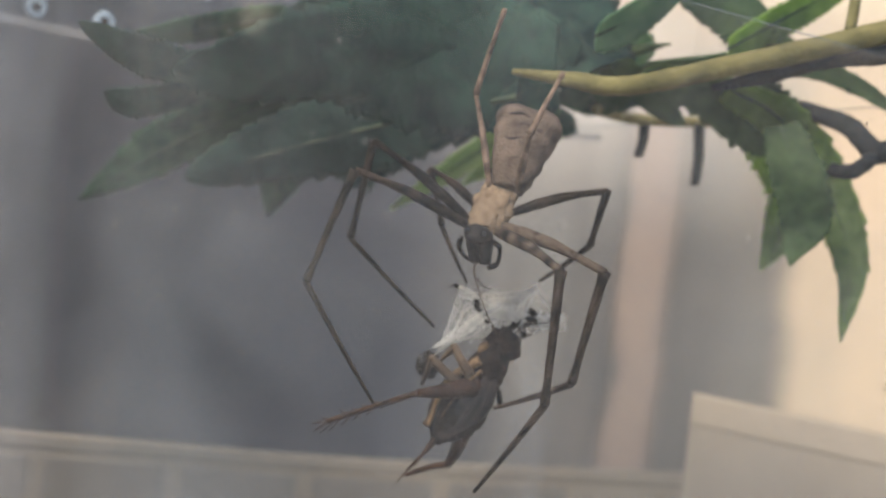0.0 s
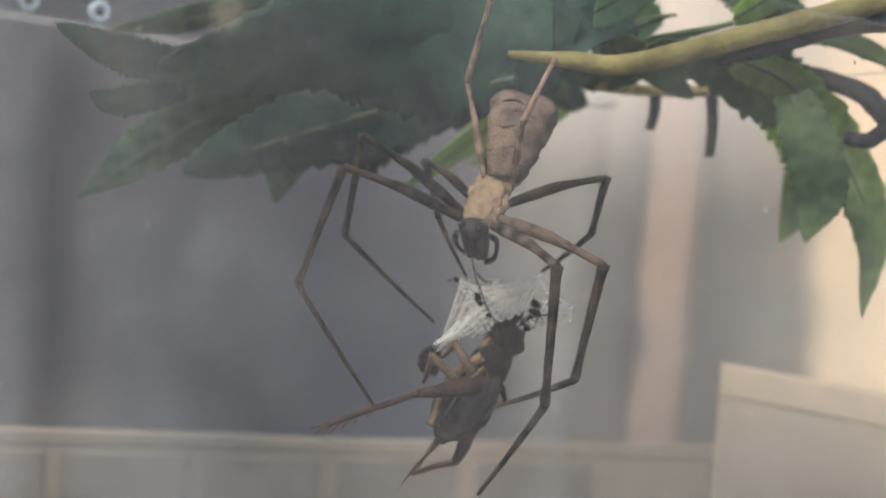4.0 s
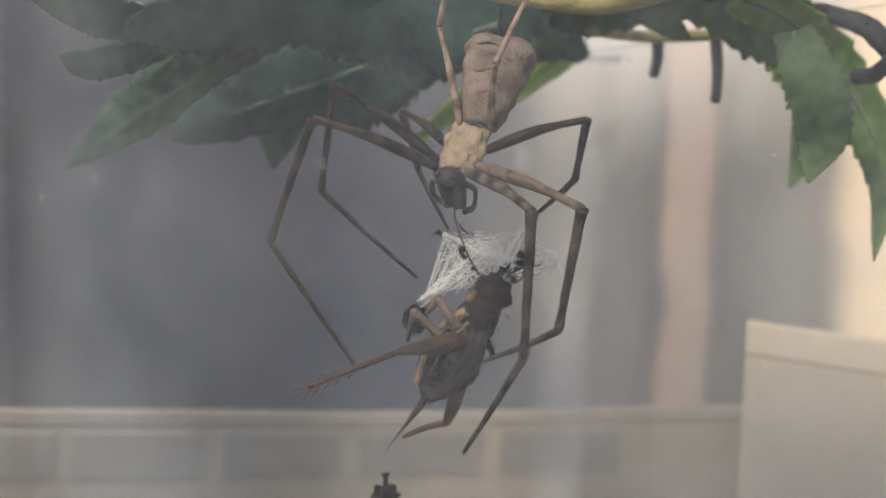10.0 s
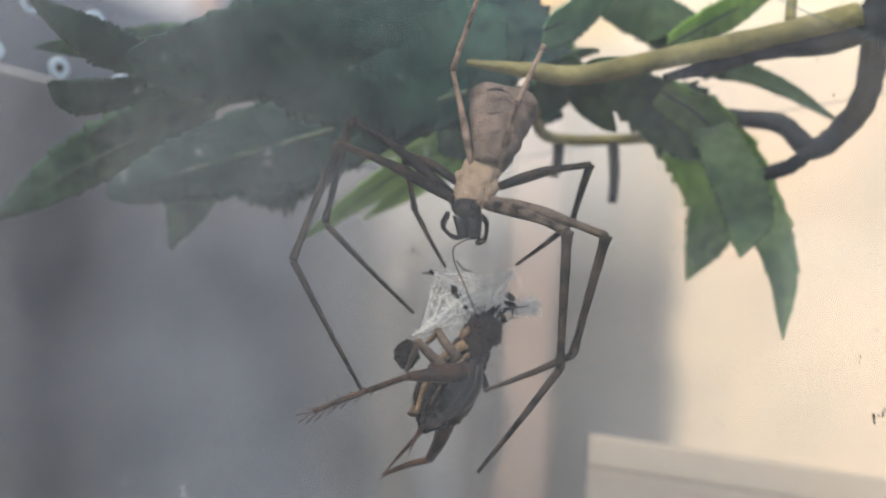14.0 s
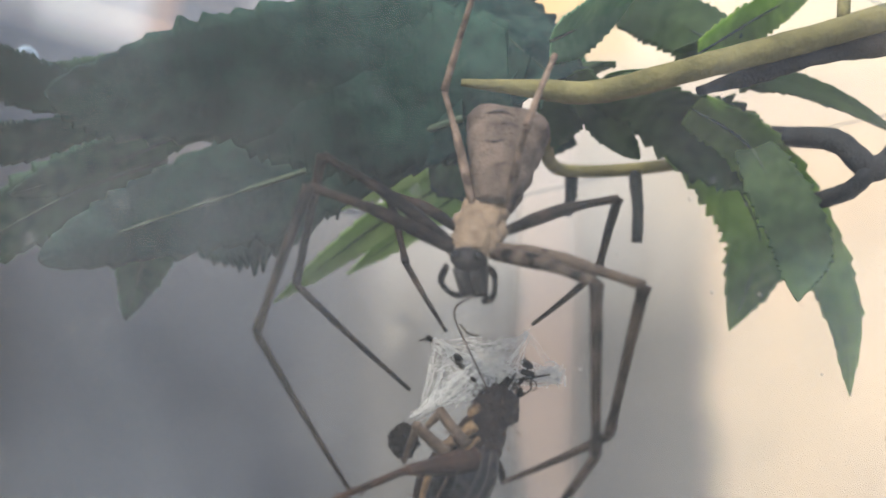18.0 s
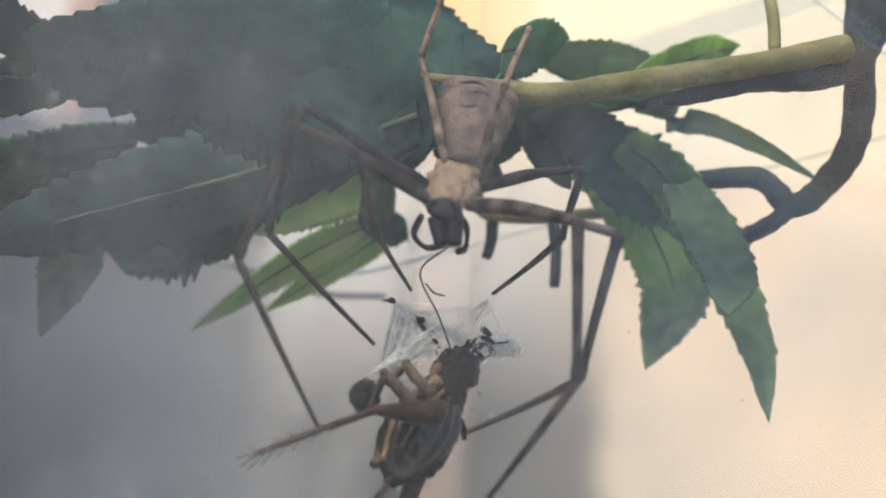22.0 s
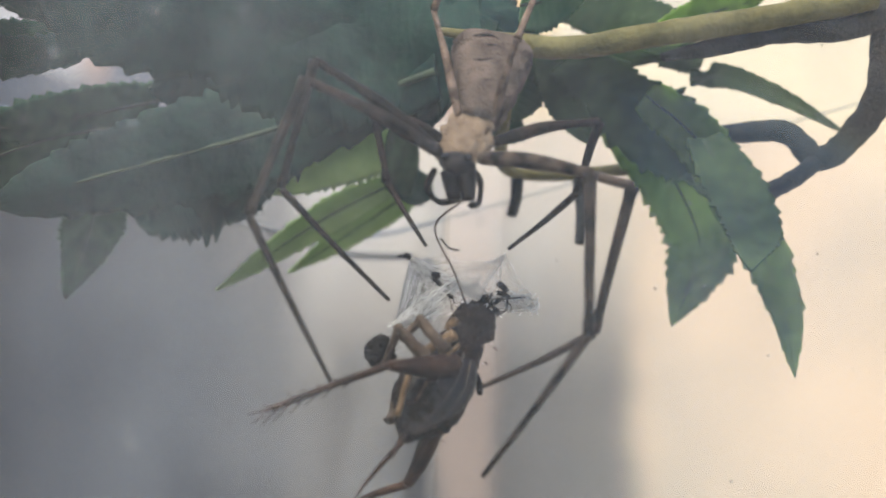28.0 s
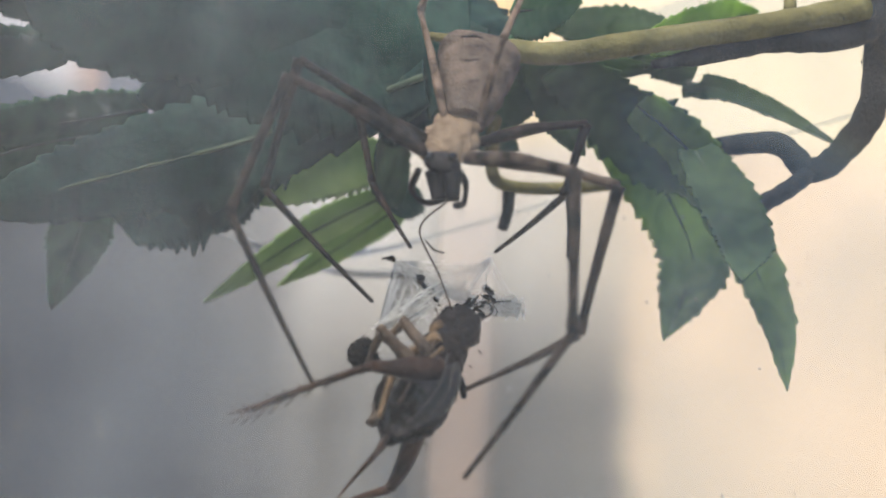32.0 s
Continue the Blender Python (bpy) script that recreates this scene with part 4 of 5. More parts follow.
# ---- plant ----
def lobe(pts, width, side, blunt=0.0, cup=0.22, seed=0, n=220):
    """A leaf lobe: a midrib line, an unevenly saw-toothed outline, and a cupped blade with raised fields between its side veins."""
    line = smooth_line(pts, max(4, n // (len(pts) - 1)))
    m = len(line)
    side = Vector(side)
    verts, faces, cols = [], [], (-1, -0.82, -0.6, -0.4, -0.2, 0, 0.2, 0.4, 0.6, 0.82, 1)
    rnd = random.Random(seed)
    marks = []
    for s in range(2):
        at, row = 0.0, []
        while at < 1.1:
            step = rnd.uniform(0.032, 0.085)
            row.append((at, step, rnd.uniform(0.09, 0.26)))
            at += step
        marks.append(row)
    for i, q in enumerate(line):
        t = i / (m - 1)
        tang = (line[min(i + 1, m - 1)] - line[max(i - 1, 0)]).normalized()
        u = (side - tang * side.dot(tang)).normalized()
        v = tang.cross(u)
        point = max(0.015, math.sin(math.pi * min(1, 0.2 + 0.8 * t)) ** 0.85)
        round_end = math.sqrt(max(0.0004, 1 - max(0.0, (t - 0.6) / 0.4) ** 2.5)) * min(1, 0.55 + t)
        w = width * (point * (1 - blunt) + round_end * blunt)
        w *= 1 + 0.12 * noise.noise((t * 3.1, seed, 1))
        for c in cols:
            k = 1.0
            if abs(c) == 1:
                a, step, depth = [z for z in marks[c > 0] if z[0] <= t][-1]
                f = (t - a) / step
                k = 1 + depth * (f if f < 0.85 else (1 - f) / 0.15 * 0.85) - 0.06 + 0.03 * noise.noise((t * 60, seed, c))
            vein = abs(math.sin(math.pi * (t * 9 - abs(c) * 1.1 + 0.2 * seed)))
            lift = cup * w * abs(c) ** 1.5 + 0.035 * width * vein * min(1, abs(c) * 4) * (1 - abs(c) * 0.6) + 0.09 * width * noise.noise(q * 110 + Vector((c, seed, 0)))
            verts.append(q + u * (w * c * k) + v * lift)
    k = len(cols)
    for i in range(m - 1):
        for c in range(k - 1):
            faces.append((i * k + c, i * k + c + 1, (i + 1) * k + c + 1, (i + 1) * k + c))
    return verts, faces


def rib(pts, r):
    return tube(smooth_line(pts, 6), lambda t: r * (1 - 0.8 * t), 6)


plant = thing("leafy_sprig", "cut green sprig with lobed saw-toothed leaves wedged in the tub", "plant")
part("stem", joined([tube(smooth_line([(0.0150, 0.0162, 0.1792), (0.0231, 0.0097, 0.1790), (0.0290, 0.0033, 0.1788), (0.0399, -0.0051, 0.1832), (0.0586, -0.0167, 0.1912), (0.0686, -0.0248, 0.1960)], 8), lambda t: 0.0005 + 0.0009 * min(1, t * 4) + 0.0007 * t, 12, 0.05)]), M_STEM, plant, "smooth yellow-green stem")
part("stem", joined([tube(smooth_line([(0.0406, 0.0232, 0.1780), (0.0614, 0.0394, 0.1809), (0.0702, 0.0420, 0.1819), (0.0775, 0.0347, 0.1826), (0.0846, 0.0221, 0.1841)], 6), lambda t: 0.0011, 9)]), M_STEM, plant)
LEAVES = [
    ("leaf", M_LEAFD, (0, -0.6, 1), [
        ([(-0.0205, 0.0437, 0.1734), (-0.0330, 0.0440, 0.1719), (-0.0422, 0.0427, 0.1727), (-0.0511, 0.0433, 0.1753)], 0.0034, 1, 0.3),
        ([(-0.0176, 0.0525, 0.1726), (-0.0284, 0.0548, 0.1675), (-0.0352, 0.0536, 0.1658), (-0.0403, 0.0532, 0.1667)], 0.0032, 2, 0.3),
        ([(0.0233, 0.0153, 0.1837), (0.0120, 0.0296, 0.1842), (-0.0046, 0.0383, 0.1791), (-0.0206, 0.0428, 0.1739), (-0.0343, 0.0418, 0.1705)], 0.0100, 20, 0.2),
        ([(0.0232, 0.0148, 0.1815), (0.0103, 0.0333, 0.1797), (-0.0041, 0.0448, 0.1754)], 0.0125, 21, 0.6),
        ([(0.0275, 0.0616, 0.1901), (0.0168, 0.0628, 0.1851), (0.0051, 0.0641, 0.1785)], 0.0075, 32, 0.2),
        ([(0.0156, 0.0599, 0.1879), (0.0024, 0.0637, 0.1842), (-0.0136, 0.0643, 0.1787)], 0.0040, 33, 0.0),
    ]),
    ("leaf", M_LEAFM, (0, -0.5, 1), [
        ([(0.0087, 0.0812, 0.1929), (-0.0098, 0.0825, 0.1858), (-0.0255, 0.0824, 0.1812)], 0.0028, 30, 0.0),
    ]),
    ("leaf", M_LEAFM, (0, -0.5, 1), [
        ([(0.0108, 0.0760, 0.1770), (-0.0030, 0.0765, 0.1702), (-0.0145, 0.0815, 0.1618), (-0.0236, 0.0935, 0.1512)], 0.0064, 3, 0.0),
        ([(0.0172, 0.0758, 0.1840), (-0.0005, 0.0746, 0.1742), (-0.0175, 0.0756, 0.1657)], 0.0042, 34, 0.3),
    ]),
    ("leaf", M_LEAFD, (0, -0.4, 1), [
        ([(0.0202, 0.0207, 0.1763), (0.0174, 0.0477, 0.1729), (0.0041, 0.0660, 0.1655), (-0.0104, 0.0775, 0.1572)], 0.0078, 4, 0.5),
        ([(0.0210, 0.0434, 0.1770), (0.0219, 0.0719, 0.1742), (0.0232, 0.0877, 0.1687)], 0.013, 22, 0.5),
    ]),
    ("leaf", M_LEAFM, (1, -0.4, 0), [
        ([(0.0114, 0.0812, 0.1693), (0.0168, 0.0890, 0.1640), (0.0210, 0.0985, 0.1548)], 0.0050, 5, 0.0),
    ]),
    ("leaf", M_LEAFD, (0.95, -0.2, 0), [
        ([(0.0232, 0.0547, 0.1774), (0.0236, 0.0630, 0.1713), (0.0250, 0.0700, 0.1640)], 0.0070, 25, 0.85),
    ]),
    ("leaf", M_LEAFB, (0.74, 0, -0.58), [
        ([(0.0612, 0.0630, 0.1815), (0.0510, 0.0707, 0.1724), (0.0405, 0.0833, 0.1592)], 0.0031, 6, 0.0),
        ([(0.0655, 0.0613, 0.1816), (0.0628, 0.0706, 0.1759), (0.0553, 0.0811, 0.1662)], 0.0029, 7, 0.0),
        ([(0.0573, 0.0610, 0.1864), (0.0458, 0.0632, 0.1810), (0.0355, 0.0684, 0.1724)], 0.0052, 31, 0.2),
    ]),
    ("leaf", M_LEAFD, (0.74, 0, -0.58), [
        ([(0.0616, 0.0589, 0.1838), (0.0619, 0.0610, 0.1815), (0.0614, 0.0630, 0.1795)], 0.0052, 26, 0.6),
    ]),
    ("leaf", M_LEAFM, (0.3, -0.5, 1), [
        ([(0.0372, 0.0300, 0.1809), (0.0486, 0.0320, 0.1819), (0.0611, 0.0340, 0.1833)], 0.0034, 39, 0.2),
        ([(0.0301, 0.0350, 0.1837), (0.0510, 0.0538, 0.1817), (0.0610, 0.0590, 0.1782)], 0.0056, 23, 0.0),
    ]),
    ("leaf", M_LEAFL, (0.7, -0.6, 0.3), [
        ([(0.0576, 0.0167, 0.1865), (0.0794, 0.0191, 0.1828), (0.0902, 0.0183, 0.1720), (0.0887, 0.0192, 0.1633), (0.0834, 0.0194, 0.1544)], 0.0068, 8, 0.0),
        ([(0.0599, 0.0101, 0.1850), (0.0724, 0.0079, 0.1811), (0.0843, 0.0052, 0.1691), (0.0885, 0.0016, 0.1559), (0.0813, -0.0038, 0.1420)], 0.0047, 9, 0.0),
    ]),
    ("leaf", M_LEAFO, (0.7, -0.6, 0.3), [
        ([(0.0402, 0.0109, 0.1845), (0.0630, 0.0137, 0.1842), (0.0749, 0.0098, 0.1785), (0.0763, 0.0058, 0.1709)], 0.0066, 24, 0.3),
        ([(0.0348, 0.0123, 0.1849), (0.0485, 0.0180, 0.1818), (0.0586, 0.0191, 0.1780)], 0.0030, 29, 0.2),
        ([(0.0667, 0.0060, 0.1895), (0.0718, 0.0021, 0.1906), (0.0787, -0.0046, 0.1875), (0.0841, -0.0124, 0.1818)], 0.0021, 15, 0.0),
        ([(0.0406, 0.0200, 0.1865), (0.0428, 0.0220, 0.1821), (0.0435, 0.0240, 0.1775)], 0.0042, 40, 0.2),
        ([(0.0409, 0.0110, 0.1860), (0.0543, 0.0110, 0.1898), (0.0662, 0.0090, 0.1939)], 0.0040, 36, 0.2),
        ([(0.0333, 0.0200, 0.1845), (0.0442, 0.0210, 0.1897), (0.0554, 0.0220, 0.1927)], 0.0050, 37, 0.2),
        ([(0.0705, 0.0060, 0.1934), (0.0638, 0.0090, 0.1949), (0.0568, 0.0110, 0.1935)], 0.0032, 38, 0.1),
        ([(0.0690, 0.0050, 0.1795), (0.0692, -0.0031, 0.1633), (0.0630, -0.0065, 0.1535)], 0.0050, 10, 0.0),
    ]),
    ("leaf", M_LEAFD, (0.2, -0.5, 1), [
        ([(0.0278, 0.0200, 0.1814), (0.0347, 0.0340, 0.1827), (0.0397, 0.0460, 0.1819)], 0.0085, 35, 0.3),
    ]),
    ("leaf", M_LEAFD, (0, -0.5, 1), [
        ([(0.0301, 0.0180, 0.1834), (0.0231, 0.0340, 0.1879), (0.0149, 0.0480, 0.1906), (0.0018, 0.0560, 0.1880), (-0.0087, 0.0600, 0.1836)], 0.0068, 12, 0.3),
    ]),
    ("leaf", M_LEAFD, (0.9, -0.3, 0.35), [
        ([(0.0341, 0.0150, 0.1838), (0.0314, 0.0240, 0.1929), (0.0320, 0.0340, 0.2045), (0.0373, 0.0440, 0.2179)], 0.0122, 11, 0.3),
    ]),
    ("leaf", M_LEAFT, (0.2, -0.4, 1), [
        ([(0.0288, 0.0120, 0.1881), (0.0397, 0.0140, 0.1942), (0.0524, 0.0160, 0.2014)], 0.0046, 13, 0.0),
        ([(0.0351, 0.0185, 0.1867), (0.0497, 0.0279, 0.1901), (0.0651, 0.0366, 0.1937)], 0.0060, 27, 0.0),
    ]),
    ("leaf", M_LEAFO, (0.2, -0.4, 1), [
        ([(0.0599, 0.0030, 0.1927), (0.0610, 0.0158, 0.2009), (0.0597, 0.0294, 0.2057)], 0.0050, 14, 0.2),
    ]),
    ("leaf", M_LEAFL, (0, -0.3, 1), [
        ([(0.0510, 0.0025, 0.1899), (0.0696, 0.0013, 0.2019), (0.0847, 0.0019, 0.2104)], 0.0032, 28, 0.0),
    ]),
]
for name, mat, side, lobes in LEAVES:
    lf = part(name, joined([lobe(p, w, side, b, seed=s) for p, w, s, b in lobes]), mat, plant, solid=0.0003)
    part("midrib", joined([rib([Vector(q) - Vector((0, 0, 0.0002)) for q in p], 0.0006 if s == 4 else 0.0003) for p, w, s, b in lobes if s not in (32, 33, 1, 2, 20, 21, 11, 12, 22, 23, 24, 29, 31, 26, 35, 36, 37, 38, 39, 40)] or [rib([Vector(q) for q in lobes[0][0]], 0.0001)]), M_RIBD, lf)
for q in ([(0.0703, 0.0425, 0.1817), (0.0711, 0.0432, 0.1780), (0.0708, 0.0439, 0.1746)], [(0.0775, 0.0346, 0.1823), (0.0783, 0.0345, 0.1761), (0.0784, 0.0347, 0.1701)]):
    part("leaf_stub", joined([tube(smooth_line(q, 6), lambda t: 0.0011 - 0.0002 * t, 8, 0.1)]), M_TWIG, plant, "short dark withered stub")

part("stem", joined([tube(smooth_line([(0.0594, -0.0171, 0.1932), (0.0608, -0.0163, 0.2001), (0.0637, -0.0132, 0.2124)], 6), lambda t: 0.0010, 9)]), M_STEM, plant)
twig = thing("dark_twig", "dark forked bark twig leaning across the tub corner", "twig")
part("branch", joined([tube(smooth_line([(0.0420, -0.0040, 0.1806), (0.0490, -0.0088, 0.1838), (0.0572, -0.0142, 0.1877), (0.0698, -0.0225, 0.1926), (0.0784, -0.0246, 0.2030), (0.0888, -0.0225, 0.2220)], 8), lambda t: (0.0012 + 0.0006 * t) * min(1, 0.5 + 3 * t) + 0.0020 * max(0, t - 0.42) / 0.58, 12, 0.12)]), M_TWIG, twig)
part("branch", joined([tube(smooth_line([(0.0819, 0.0200, 0.1856), (0.0793, 0.0100, 0.1845), (0.0741, -0.0062, 0.1800), (0.0780, -0.0104, 0.1758), (0.0799, -0.0155, 0.1793), (0.0782, -0.0216, 0.1858), (0.0793, -0.0227, 0.2026), (0.0882, -0.0195, 0.2218)], 8), lambda t: 0.0014 + 0.0014 * t, 12, 0.1)]), M_TWIG, twig)
part("branch", joined([tube(smooth_line([(0.0853, 0.0095, 0.1741), (0.0847, 0.0060, 0.1739), (0.0749, -0.0080, 0.1720), (0.0780, -0.0104, 0.1758)], 8), lambda t: 0.0014, 10, 0.1)]), M_TWIG, twig)

# ---- silk net and its dirt ----
net = thing("silk_net", "torn milky white woolly silk net held over the cricket", "web")
TL, TR, NB, NR = Vector((0.0063, 0.0117, 0.1418)), Vector((0.0150, 0.0030, 0.1431)), Vector((0.0026, 0.0105, 0.1317)), Vector((0.0210, 0.0034, 0.1384))
HEAD = Vector((0.0119, 0.0053, 0.1346))


def wool(a, b, count, spread, r, seed, sag=0.0, n=7):
    """Fine curled strands that run from a to b, strayed by spread."""
    rnd = random.Random(seed)
    out = []
    for _ in range(count):
        o = Vector([rnd.gauss(0, spread) for _ in range(3)])
        o2 = Vector([rnd.gauss(0, spread) for _ in range(3)])
        pts = []
        for i in range(n + 1):
            t = i / n
            w = math.sin(math.pi * t)
            pts.append(a.lerp(b, t) + o.lerp(o2, t) * (0.4 + 0.6 * w) + Vector((0, 0, -sag * w)) + Vector([rnd.gauss(0, spread * 0.35) for _ in range(3)]))
        out.append(tube(pts, r * rnd.uniform(0.6, 1.4), 4))
    return out


def curls(a, b, count, size, r, seed):
    """Little loops of woolly silk along a line."""
    rnd = random.Random(seed)
    out = []
    for _ in range(count):
        c = a.lerp(b, rnd.random()) + Vector([rnd.gauss(0, size * 0.7) for _ in range(3)])
        u = Vector([rnd.gauss(0, 1) for _ in range(3)]).normalized()
        v = u.orthogonal().normalized()
        s = size * rnd.uniform(0.5, 1.2)
        a0, turn = rnd.uniform(0, 6.28), rnd.uniform(2.5, 6.0)
        out.append(tube([c + (u * math.cos(a0 + turn * k / 8) + v * math.sin(a0 + turn * k / 8)) * s for k in range(9)], r, 4))
    return out


def film(corners, count, r, seed):
    """Fine threads laid to and fro across a four-cornered patch."""
    rnd = random.Random(seed)
    a, b, c, d = corners
    q = lambda u, v: a.lerp(b, u).lerp(d.lerp(c, u), v)  # noqa: E731
    out = []
    for _ in range(count):
        u0, v0, u1, v1 = (rnd.random() for _ in range(4))
        pts = []
        for i in range(6):
            t = i / 5
            pts.append(q(u0 + (u1 - u0) * t, v0 + (v1 - v0) * t) + Vector([rnd.gauss(0, 0.00018) for _ in range(3)]))
        out.append(tube(pts, r * rnd.uniform(0.6, 1.5), 3))
    return out


def fan(a, b, c, d, count, r, seed):
    rnd = random.Random(seed)
    return [tube([a.lerp(b, (t := rnd.random())), c.lerp(d, t + rnd.gauss(0, 0.05))], r * rnd.uniform(0.6, 1.5), 4) for _ in range(count)]


MID = TL.lerp(TR, 0.5) + Vector((0, 0, -0.0035))
part("fan_threads", joined(fan(TL, TL.lerp(MID, 0.4), NB, NB + Vector((0.0016, -0.0008, 0.0012)), 16, 0.00002, 1)), M_SILK, net)
part("woolly_band", joined(wool(NB, MID, 26, 0.0007, 0.00004, 2) + wool(MID, NR, 22, 0.0007, 0.00004, 3, 0.001) + curls(NB, MID, 40, 0.0006, 0.000045, 4) + curls(MID, NR, 60, 0.0007, 0.000045, 5)), M_SILK, net)
part("film", joined(film((TL, TR, HEAD, NB), 170, 0.000018, 6)), M_SILK, net)
for size, seed in ((1.02, 2), (0.75, 5)):
    veil = [[TL.lerp(TR, 0.5 + size * (i / 14 - 0.5)).lerp(NB.lerp(HEAD, 0.5 + size * (i / 14 - 0.5)), 0.5 + size * (j / 10 - 0.5)) + Vector((0.5, 0.6, 0)) * 0.001 * noise.noise((i * 0.4, j * 0.4, seed)) for i in range(15)] for j in range(11)]
    part("veil", sheet(veil), M_FILM, net, "thin milky silk film")
part("edge_threads", joined(wool(TL, TR, 5, 0.0004, 0.00002, 7, 0.0016) + wool(TR, NR, 5, 0.0005, 0.00002, 8) + wool(TR, HEAD, 12, 0.0007, 0.000035, 9) + wool(TL, MID, 12, 0.0006, 0.000035, 10)), M_SILK, net)
part("lump", joined(curls(NR - Vector((0.0016, 0, 0)), NR + Vector((0.0004, 0, 0)), 50, 0.0007, 0.00007, 11)), M_SILK, net)
rnd = random.Random(21)
for c, s in (((0.0083, 0.0088, 0.1386), 0.0005), ((0.0080, 0.0088, 0.1396), 0.0004), ((0.0091, 0.0079, 0.1380), 0.00035), ((0.0093, 0.0072, 0.1368), 0.0003), ((0.0122, 0.0044, 0.1364), 0.0004), ((0.0129, 0.0040, 0.1369), 0.00035),
             ((0.0117, 0.0049, 0.1360), 0.00035), ((0.0134, 0.0035, 0.1360), 0.0003), ((0.0153, 0.0035, 0.1392), 0.0004), ((0.0149, 0.0031, 0.1380), 0.0004), ((0.0055, 0.0115, 0.1419), 0.00032), ((0.0049, 0.0117, 0.1417), 0.00025), ((0.0043, 0.0118, 0.1416), 0.0002), ((0.0112, 0.0054, 0.1362), 0.0003), ((0.0136, 0.0031, 0.1353), 0.0003), ((0.0103, 0.0061, 0.1357), 0.00022), ((0.0141, 0.0033, 0.1369), 0.00025)):
    s *= 0.75
    ax = [Vector([rnd.gauss(0, s) for _ in range(3)]) + Vector(e) * s for e in ((1, 0, 0), (0, 1, 0), (0, 0, 1))]
    part("dirt_crumb", joined([blob(c, ax, 0.3, rnd.random() * 9, 10, 7)]), M_SOILBIT, net, "black crumb")
for q in ([(0.0126, 0.0042, 0.1353), (0.0136, 0.0033, 0.1366), (0.0150, 0.0026, 0.1373), (0.0171, 0.0011, 0.1379)], [(0.0147, 0.0030, 0.1373), (0.0152, 0.0033, 0.1386), (0.0153, 0.0039, 0.1401)],
          [(0.0120, 0.0046, 0.1354), (0.0118, 0.0049, 0.1363), (0.0125, 0.0042, 0.1368), (0.0130, 0.0038, 0.1364)], [(0.0151, 0.0025, 0.1371), (0.0147, 0.0023, 0.1358), (0.0140, 0.0029, 0.1351)], [(0.0055, 0.0062, 0.1433), (0.0062, 0.0053, 0.1421), (0.0073, 0.0045, 0.1419)]):
    part("dirt_fibre", joined([tube(smooth_line(q, 6), 0.00012, 6, 0.2)]), M_SOILBIT, net, "thin black curled fibre")
rnd = random.Random(77)
for k in range(12):
    c = Vector((0.0122 + 0.00026 * k, 0.0046 - 0.00016 * k, 0.1358)) + Vector([rnd.gauss(0, 0.0004) for _ in range(2)] + [rnd.gauss(0, 0.0006)])
    a0, big = rnd.uniform(0, 6.28), rnd.uniform(0.0004, 0.0009)
    loop = [c + Vector((0.75, -0.6, 0)) * (big * math.cos(a0 + 0.5 * i)) + Vector((0, 0.1 * big * i, big * math.sin(a0 + 0.5 * i))) for i in range(rnd.randint(4, 8))]
    part("dirt_fibre", joined([tube(loop, 0.00008, 5, 0.2)]), M_SOILBIT, net, "thin black curled fibre")

clump = thing("soil_clump", "small ragged black soil clump stuck to silk", "soil")
rnd = random.Random(5)
part("clod", joined([blob((0.0034, 0.0134, 0.1288), ((0.0016, 0, 0), (0, 0.0016, 0), (0, 0, 0.0020)), 0.45, 2, 28, 18, 4.0)] + [blob(Vector((0.0034, 0.0134, 0.1288)) + Vector([rnd.gauss(0, 1) for _ in range(3)]).normalized() * 0.0018, ((0.0004, 0, 0), (0, 0.0004, 0), (0, 0, 0.0004)), 0.4, k, 7, 5) for k in range(16)]), M_SOILBIT, clump)
hang = thing("hanging_clod", "small dark soil clod hanging from a silk thread", "soil")
part("clod", joined([blob((0.0043, 0.0210, 0.1005), ((0.0020, 0, 0), (0, 0.0019, 0), (0, 0, 0.0020)), 0.55, 4, 30, 20, 3.0), tube([(0.0043, 0.0210, 0.1015), (0.0042, 0.0210, 0.1037), (0.0041, 0.0210, 0.1046)], [0.0006, 0.0004, 0.0006], 8, 0.2)] + [blob(Vector((0.0043, 0.0210, 0.1005)) + Vector([rnd.gauss(0, 1) for _ in range(3)]).normalized() * 0.0020, ((0.0004, 0, 0), (0, 0.0004, 0), (0, 0, 0.0005)), 0.4, k, 7, 5) for k in range(14)]), M_SOILBIT, hang)
part("thread", joined([tube([(0.0041, 0.0210, 0.1044), (0.0045, 0.0200, 0.14), (0.0050, 0.0190, 0.177)], 0.000003, 3)]), M_FILM, hang, "fine silk thread")

# ---- marks on the plastic ----
def front_y(x, z):
    """The inner face of the front wall, with its wide rounded corners."""
    h, r = half_at(z), FRONT_RADIUS if x < TUB_X else SHARP_RADIUS
    d = abs(x + 0.0055 - TUB_X) - (h - r)
    return TUB_Y - h + (r - math.sqrt(max(1e-9, r * r - d * d)) if d > 0 else 0) + 0.0008 - 0.0787 * (x - TUB_X)


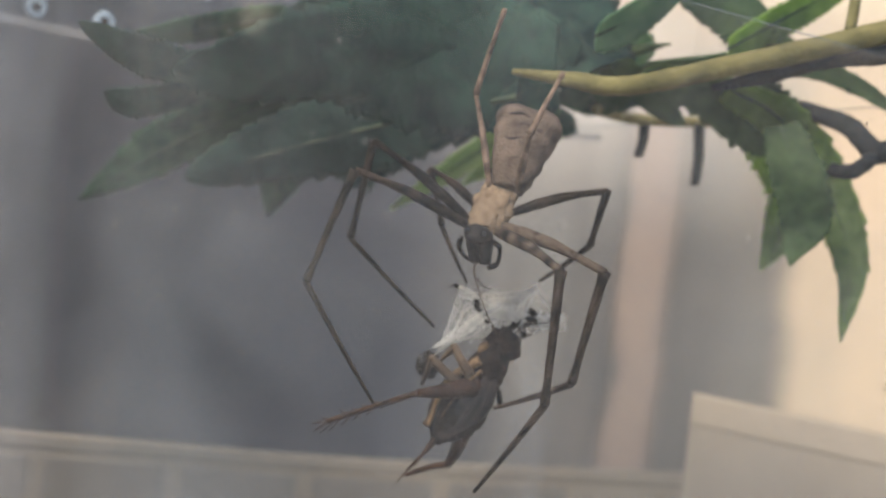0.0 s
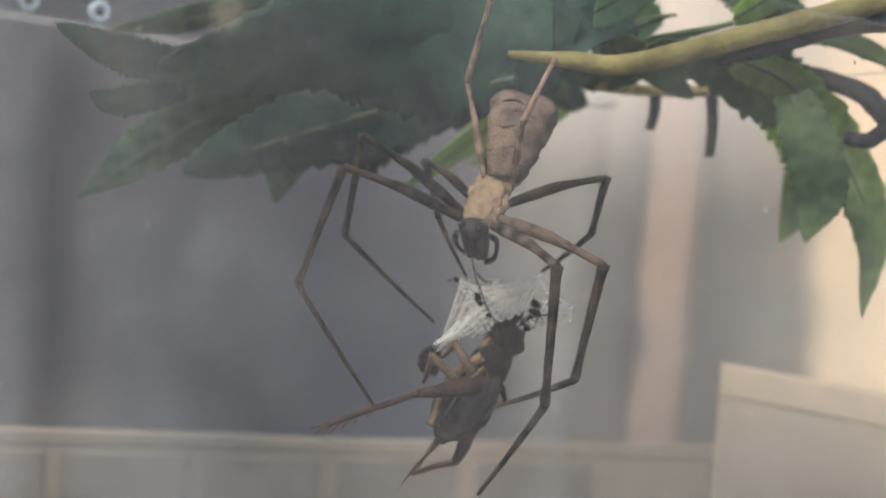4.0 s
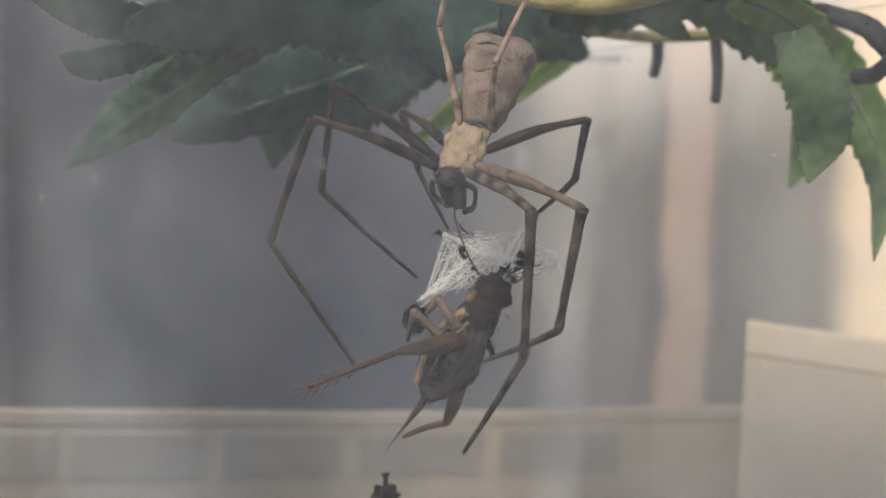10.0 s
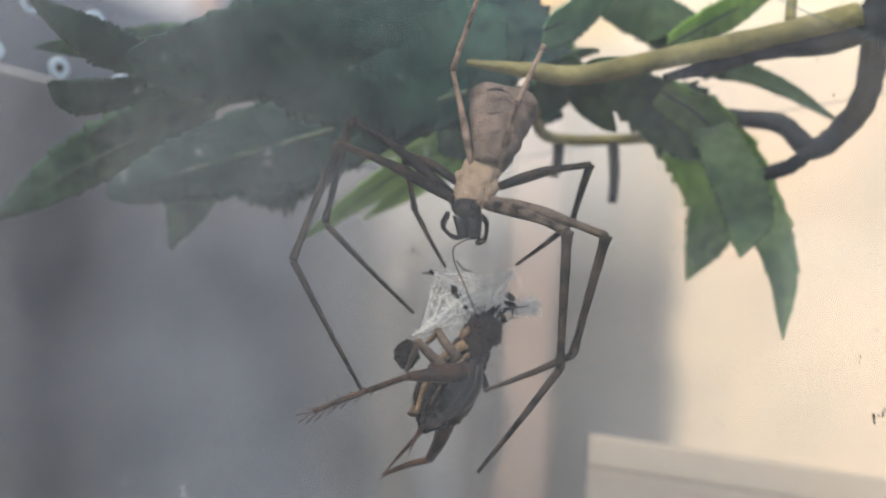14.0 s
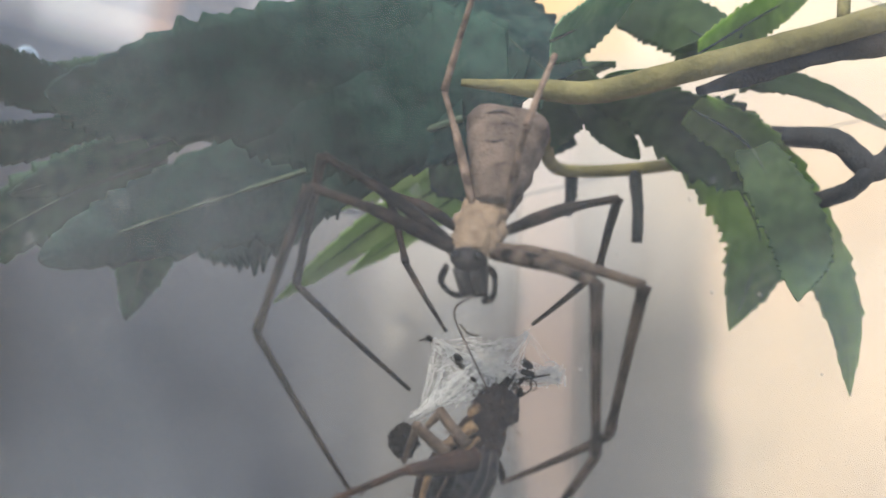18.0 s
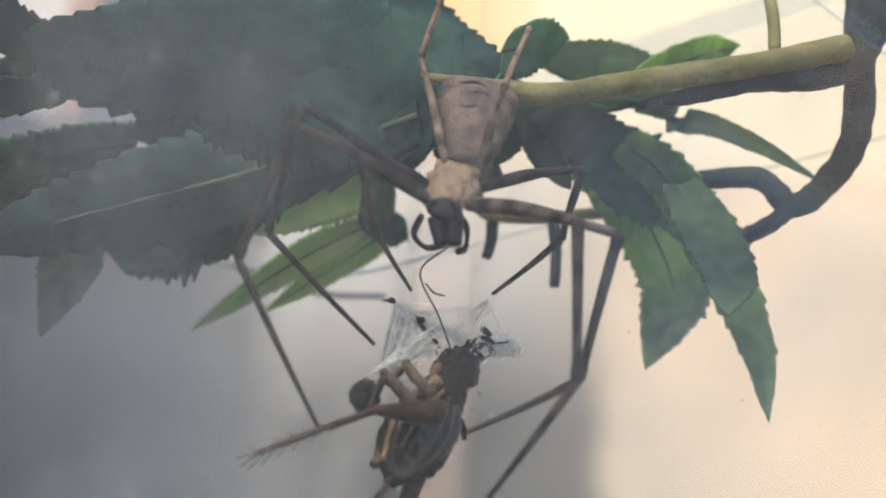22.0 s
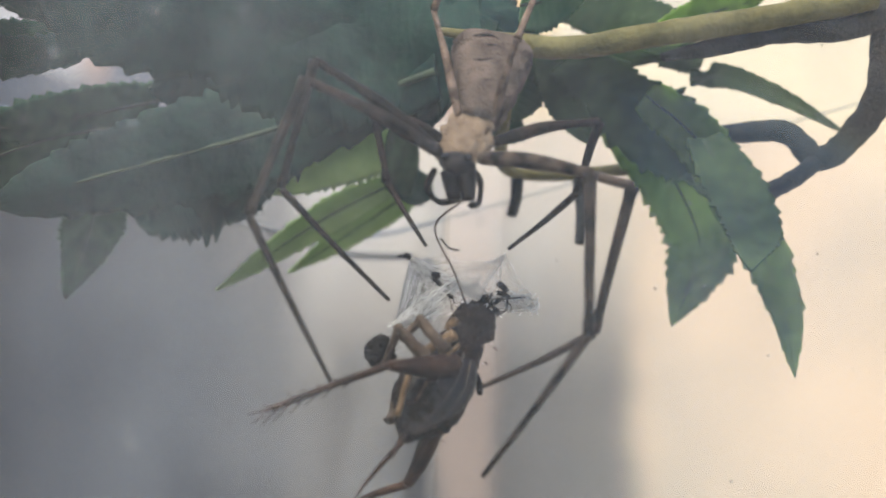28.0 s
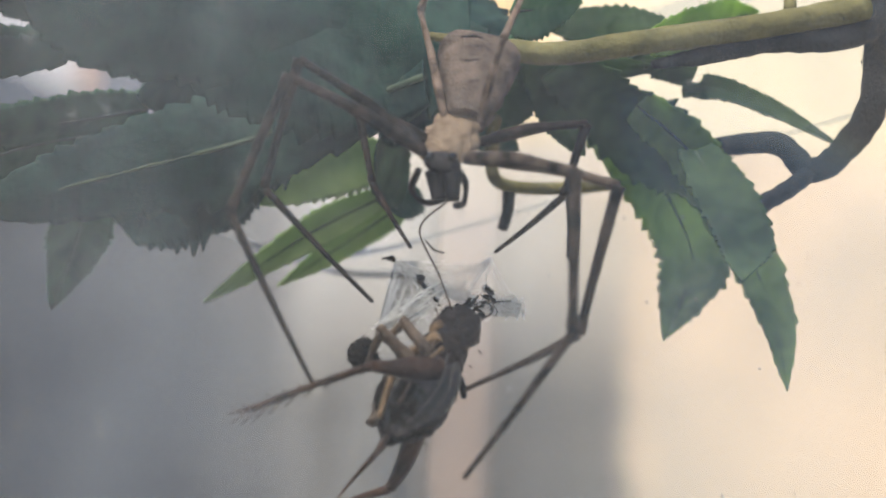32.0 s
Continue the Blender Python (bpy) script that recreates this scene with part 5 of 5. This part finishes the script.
for x, y, z, a, b in ((-0.0452, -0.0030, 0.0924, 0.0009, 0.0012), (-0.0446, -0.0044, 0.0902, 0.0006, 0.0006), (-0.0444, -0.0052, 0.0884, 0.0007, 0.0009), (-0.0436, -0.0056, 0.0876, 0.0006, 0.0013)):
    e = part("insect_egg", joined([blob((x, y, z), ((a, 0, 0), (0, 0.0010, 0), (0.1 * a, 0, b)), 0.10, z * 100, 16, 12)]), M_EGG)
    tagged(e, "tiny cream egg stuck to the clear wall by the soil", "egg", "eggs on the tub wall")
rnd = random.Random(31)
for x, z, s in ((0.0656, 0.1258, 0.0011), (0.0659, 0.1250, 0.0007), (0.0668, 0.1262, 0.0005), (0.0680, 0.1265, 0.0008), (0.0684, 0.1273, 0.0005), (0.0340, 0.1715, 0.0003), (0.0460, 0.1744, 0.0005), (0.0466, 0.1752, 0.0003), (0.0355, 0.1435, 0.0003), (0.0357, 0.1442, 0.0002),
                 (0.0600, 0.1340, 0.0004), (0.0602, 0.1349, 0.0004), (0.0451, 0.1307, 0.00025), (0.0410, 0.1788, 0.0004), (0.0340, 0.1398, 0.0002), (0.0487, 0.1365, 0.0002), (0.0269, 0.1208, 0.0002), (0.0264, 0.1451, 0.0002), (0.0640, 0.1398, 0.00035), (-0.0519, 0.1055, 0.0002)):
    e = part("dirt_speck", joined([blob((x, front_y(x, z), z), ((s * 0.45, 0, 0), (0, 0.0001, 0), (0, 0.1 * s, s * 0.65)), 0.3, x * 99, 9, 6)]), M_SOILBIT)
    tagged(e, "tiny black dirt speck on the clear wall", "speck", "specks on the tub wall")
for x, z, s in ((-0.0283, 0.1407, 0.0006), (-0.0349, 0.1353, 0.0006), (-0.0358, 0.1350, 0.0004), (-0.0340, 0.1351, 0.0004), (-0.0262, 0.1296, 0.0006), (0.0182, 0.1434, 0.0005), (0.0091, 0.1572, 0.0005), (-0.0488, 0.1400, 0.0004), (-0.0263, 0.1410, 0.0004), (-0.0350, 0.1480, 0.0008), (0.0546, 0.1321, 0.0006)):
    e = part("water_spot", joined([blob((x, front_y(x, z) + 0.0002, z), ((s * 0.7, 0, 0), (0, 0.00012, 0), (0, 0, s * 0.8)), 0.3, x * 77, 12, 6)]), M_SPOT)
    tagged(e, "pale dried water spot on the clear wall", "spot", "spots on the tub wall")
rnd = random.Random(44)
for _ in range(34):                            # dried drops on the rounded front corner
    a, z, r = radians(rnd.uniform(172, 262)), rnd.uniform(0.10, 0.183), rnd.uniform(0.00025, 0.0006)
    h = half_at(z) - 0.0014
    c = YAW @ Vector((TUB_X - h + FRONT_RADIUS + FRONT_RADIUS * math.cos(a), TUB_Y - h + FRONT_RADIUS + FRONT_RADIUS * math.sin(a), z))
    across = Vector((-math.sin(a), math.cos(a), 0))
    e = part("water_spot", joined([blob(c, (across * r, Vector((math.cos(a), math.sin(a), 0)) * 0.00012, Vector((0, 0, r * rnd.uniform(0.8, 1.4)))), 0.3, z * 77, 12, 6)]), M_SPOT)
    tagged(e, "pale dried water spot on the clear wall", "spot", "spots on the tub wall")
for _ in range(40):                            # small flecks on the far side wall
    y, z, r = rnd.uniform(-0.004, 0.09), rnd.uniform(0.105, 0.183), rnd.uniform(0.00015, 0.0004)
    e = part("water_spot", joined([blob(YAW @ Vector((TUB_X + half_at(z) - 0.0009, y, z)), ((0.0001, 0, 0), (0, r, 0), (0, r * 0.3, r * rnd.uniform(0.7, 1.6))), 0.3, y * 77, 9, 6)]), M_FLECK)
    tagged(e, "small whitish fleck on the clear wall", "fleck", "flecks on the tub wall")
for x, z in ((-0.0475, 0.1895), (-0.0330, 0.1895), (-0.0185, 0.1895), (-0.0040, 0.1895), (0.0105, 0.1895), (-0.0403, 0.2015), (-0.0258, 0.2015), (-0.0113, 0.2015), (0.0032, 0.2015)):
    y = TUB_Y + half_at(0.185) + 0.003 + (z - 0.187) * 0.09
    ringv = [YAW @ Vector((x + 0.0016 * math.cos(a), y - 0.0012, z + 0.0016 * math.sin(a))) for a in (2 * math.pi * k / 14 for k in range(15))]
    vh = part("vent_hole", joined([tube(ringv, 0.0007, 7, 0.1)]), M_BURR, tub, "punched vent hole with a whitish burr")
    # no opening is cut: a dark plug stands for the shade inside it
    part("hole", joined([tube([YAW @ Vector((x, y - 0.0016, z)), YAW @ Vector((x, y + 0.0005, z))], 0.0010, 10)]), M_DARK, vh)
for q in ([(-0.004, 0.0675, 0.078), (-0.0034, 0.067, 0.083), (-0.0018, 0.0666, 0.0878)], [(0.0735, 0.062, 0.075), (0.0722, 0.061, 0.081), (0.0706, 0.0605, 0.0872)]):
    e = part("dry_stalk", joined([tube(smooth_line(q, 6), lambda t: 0.0008 - 0.0004 * t, 7, 0.2)]), M_CLEG)
    tagged(e, "short brown dry stalk sticking out of the soil", "stalk")
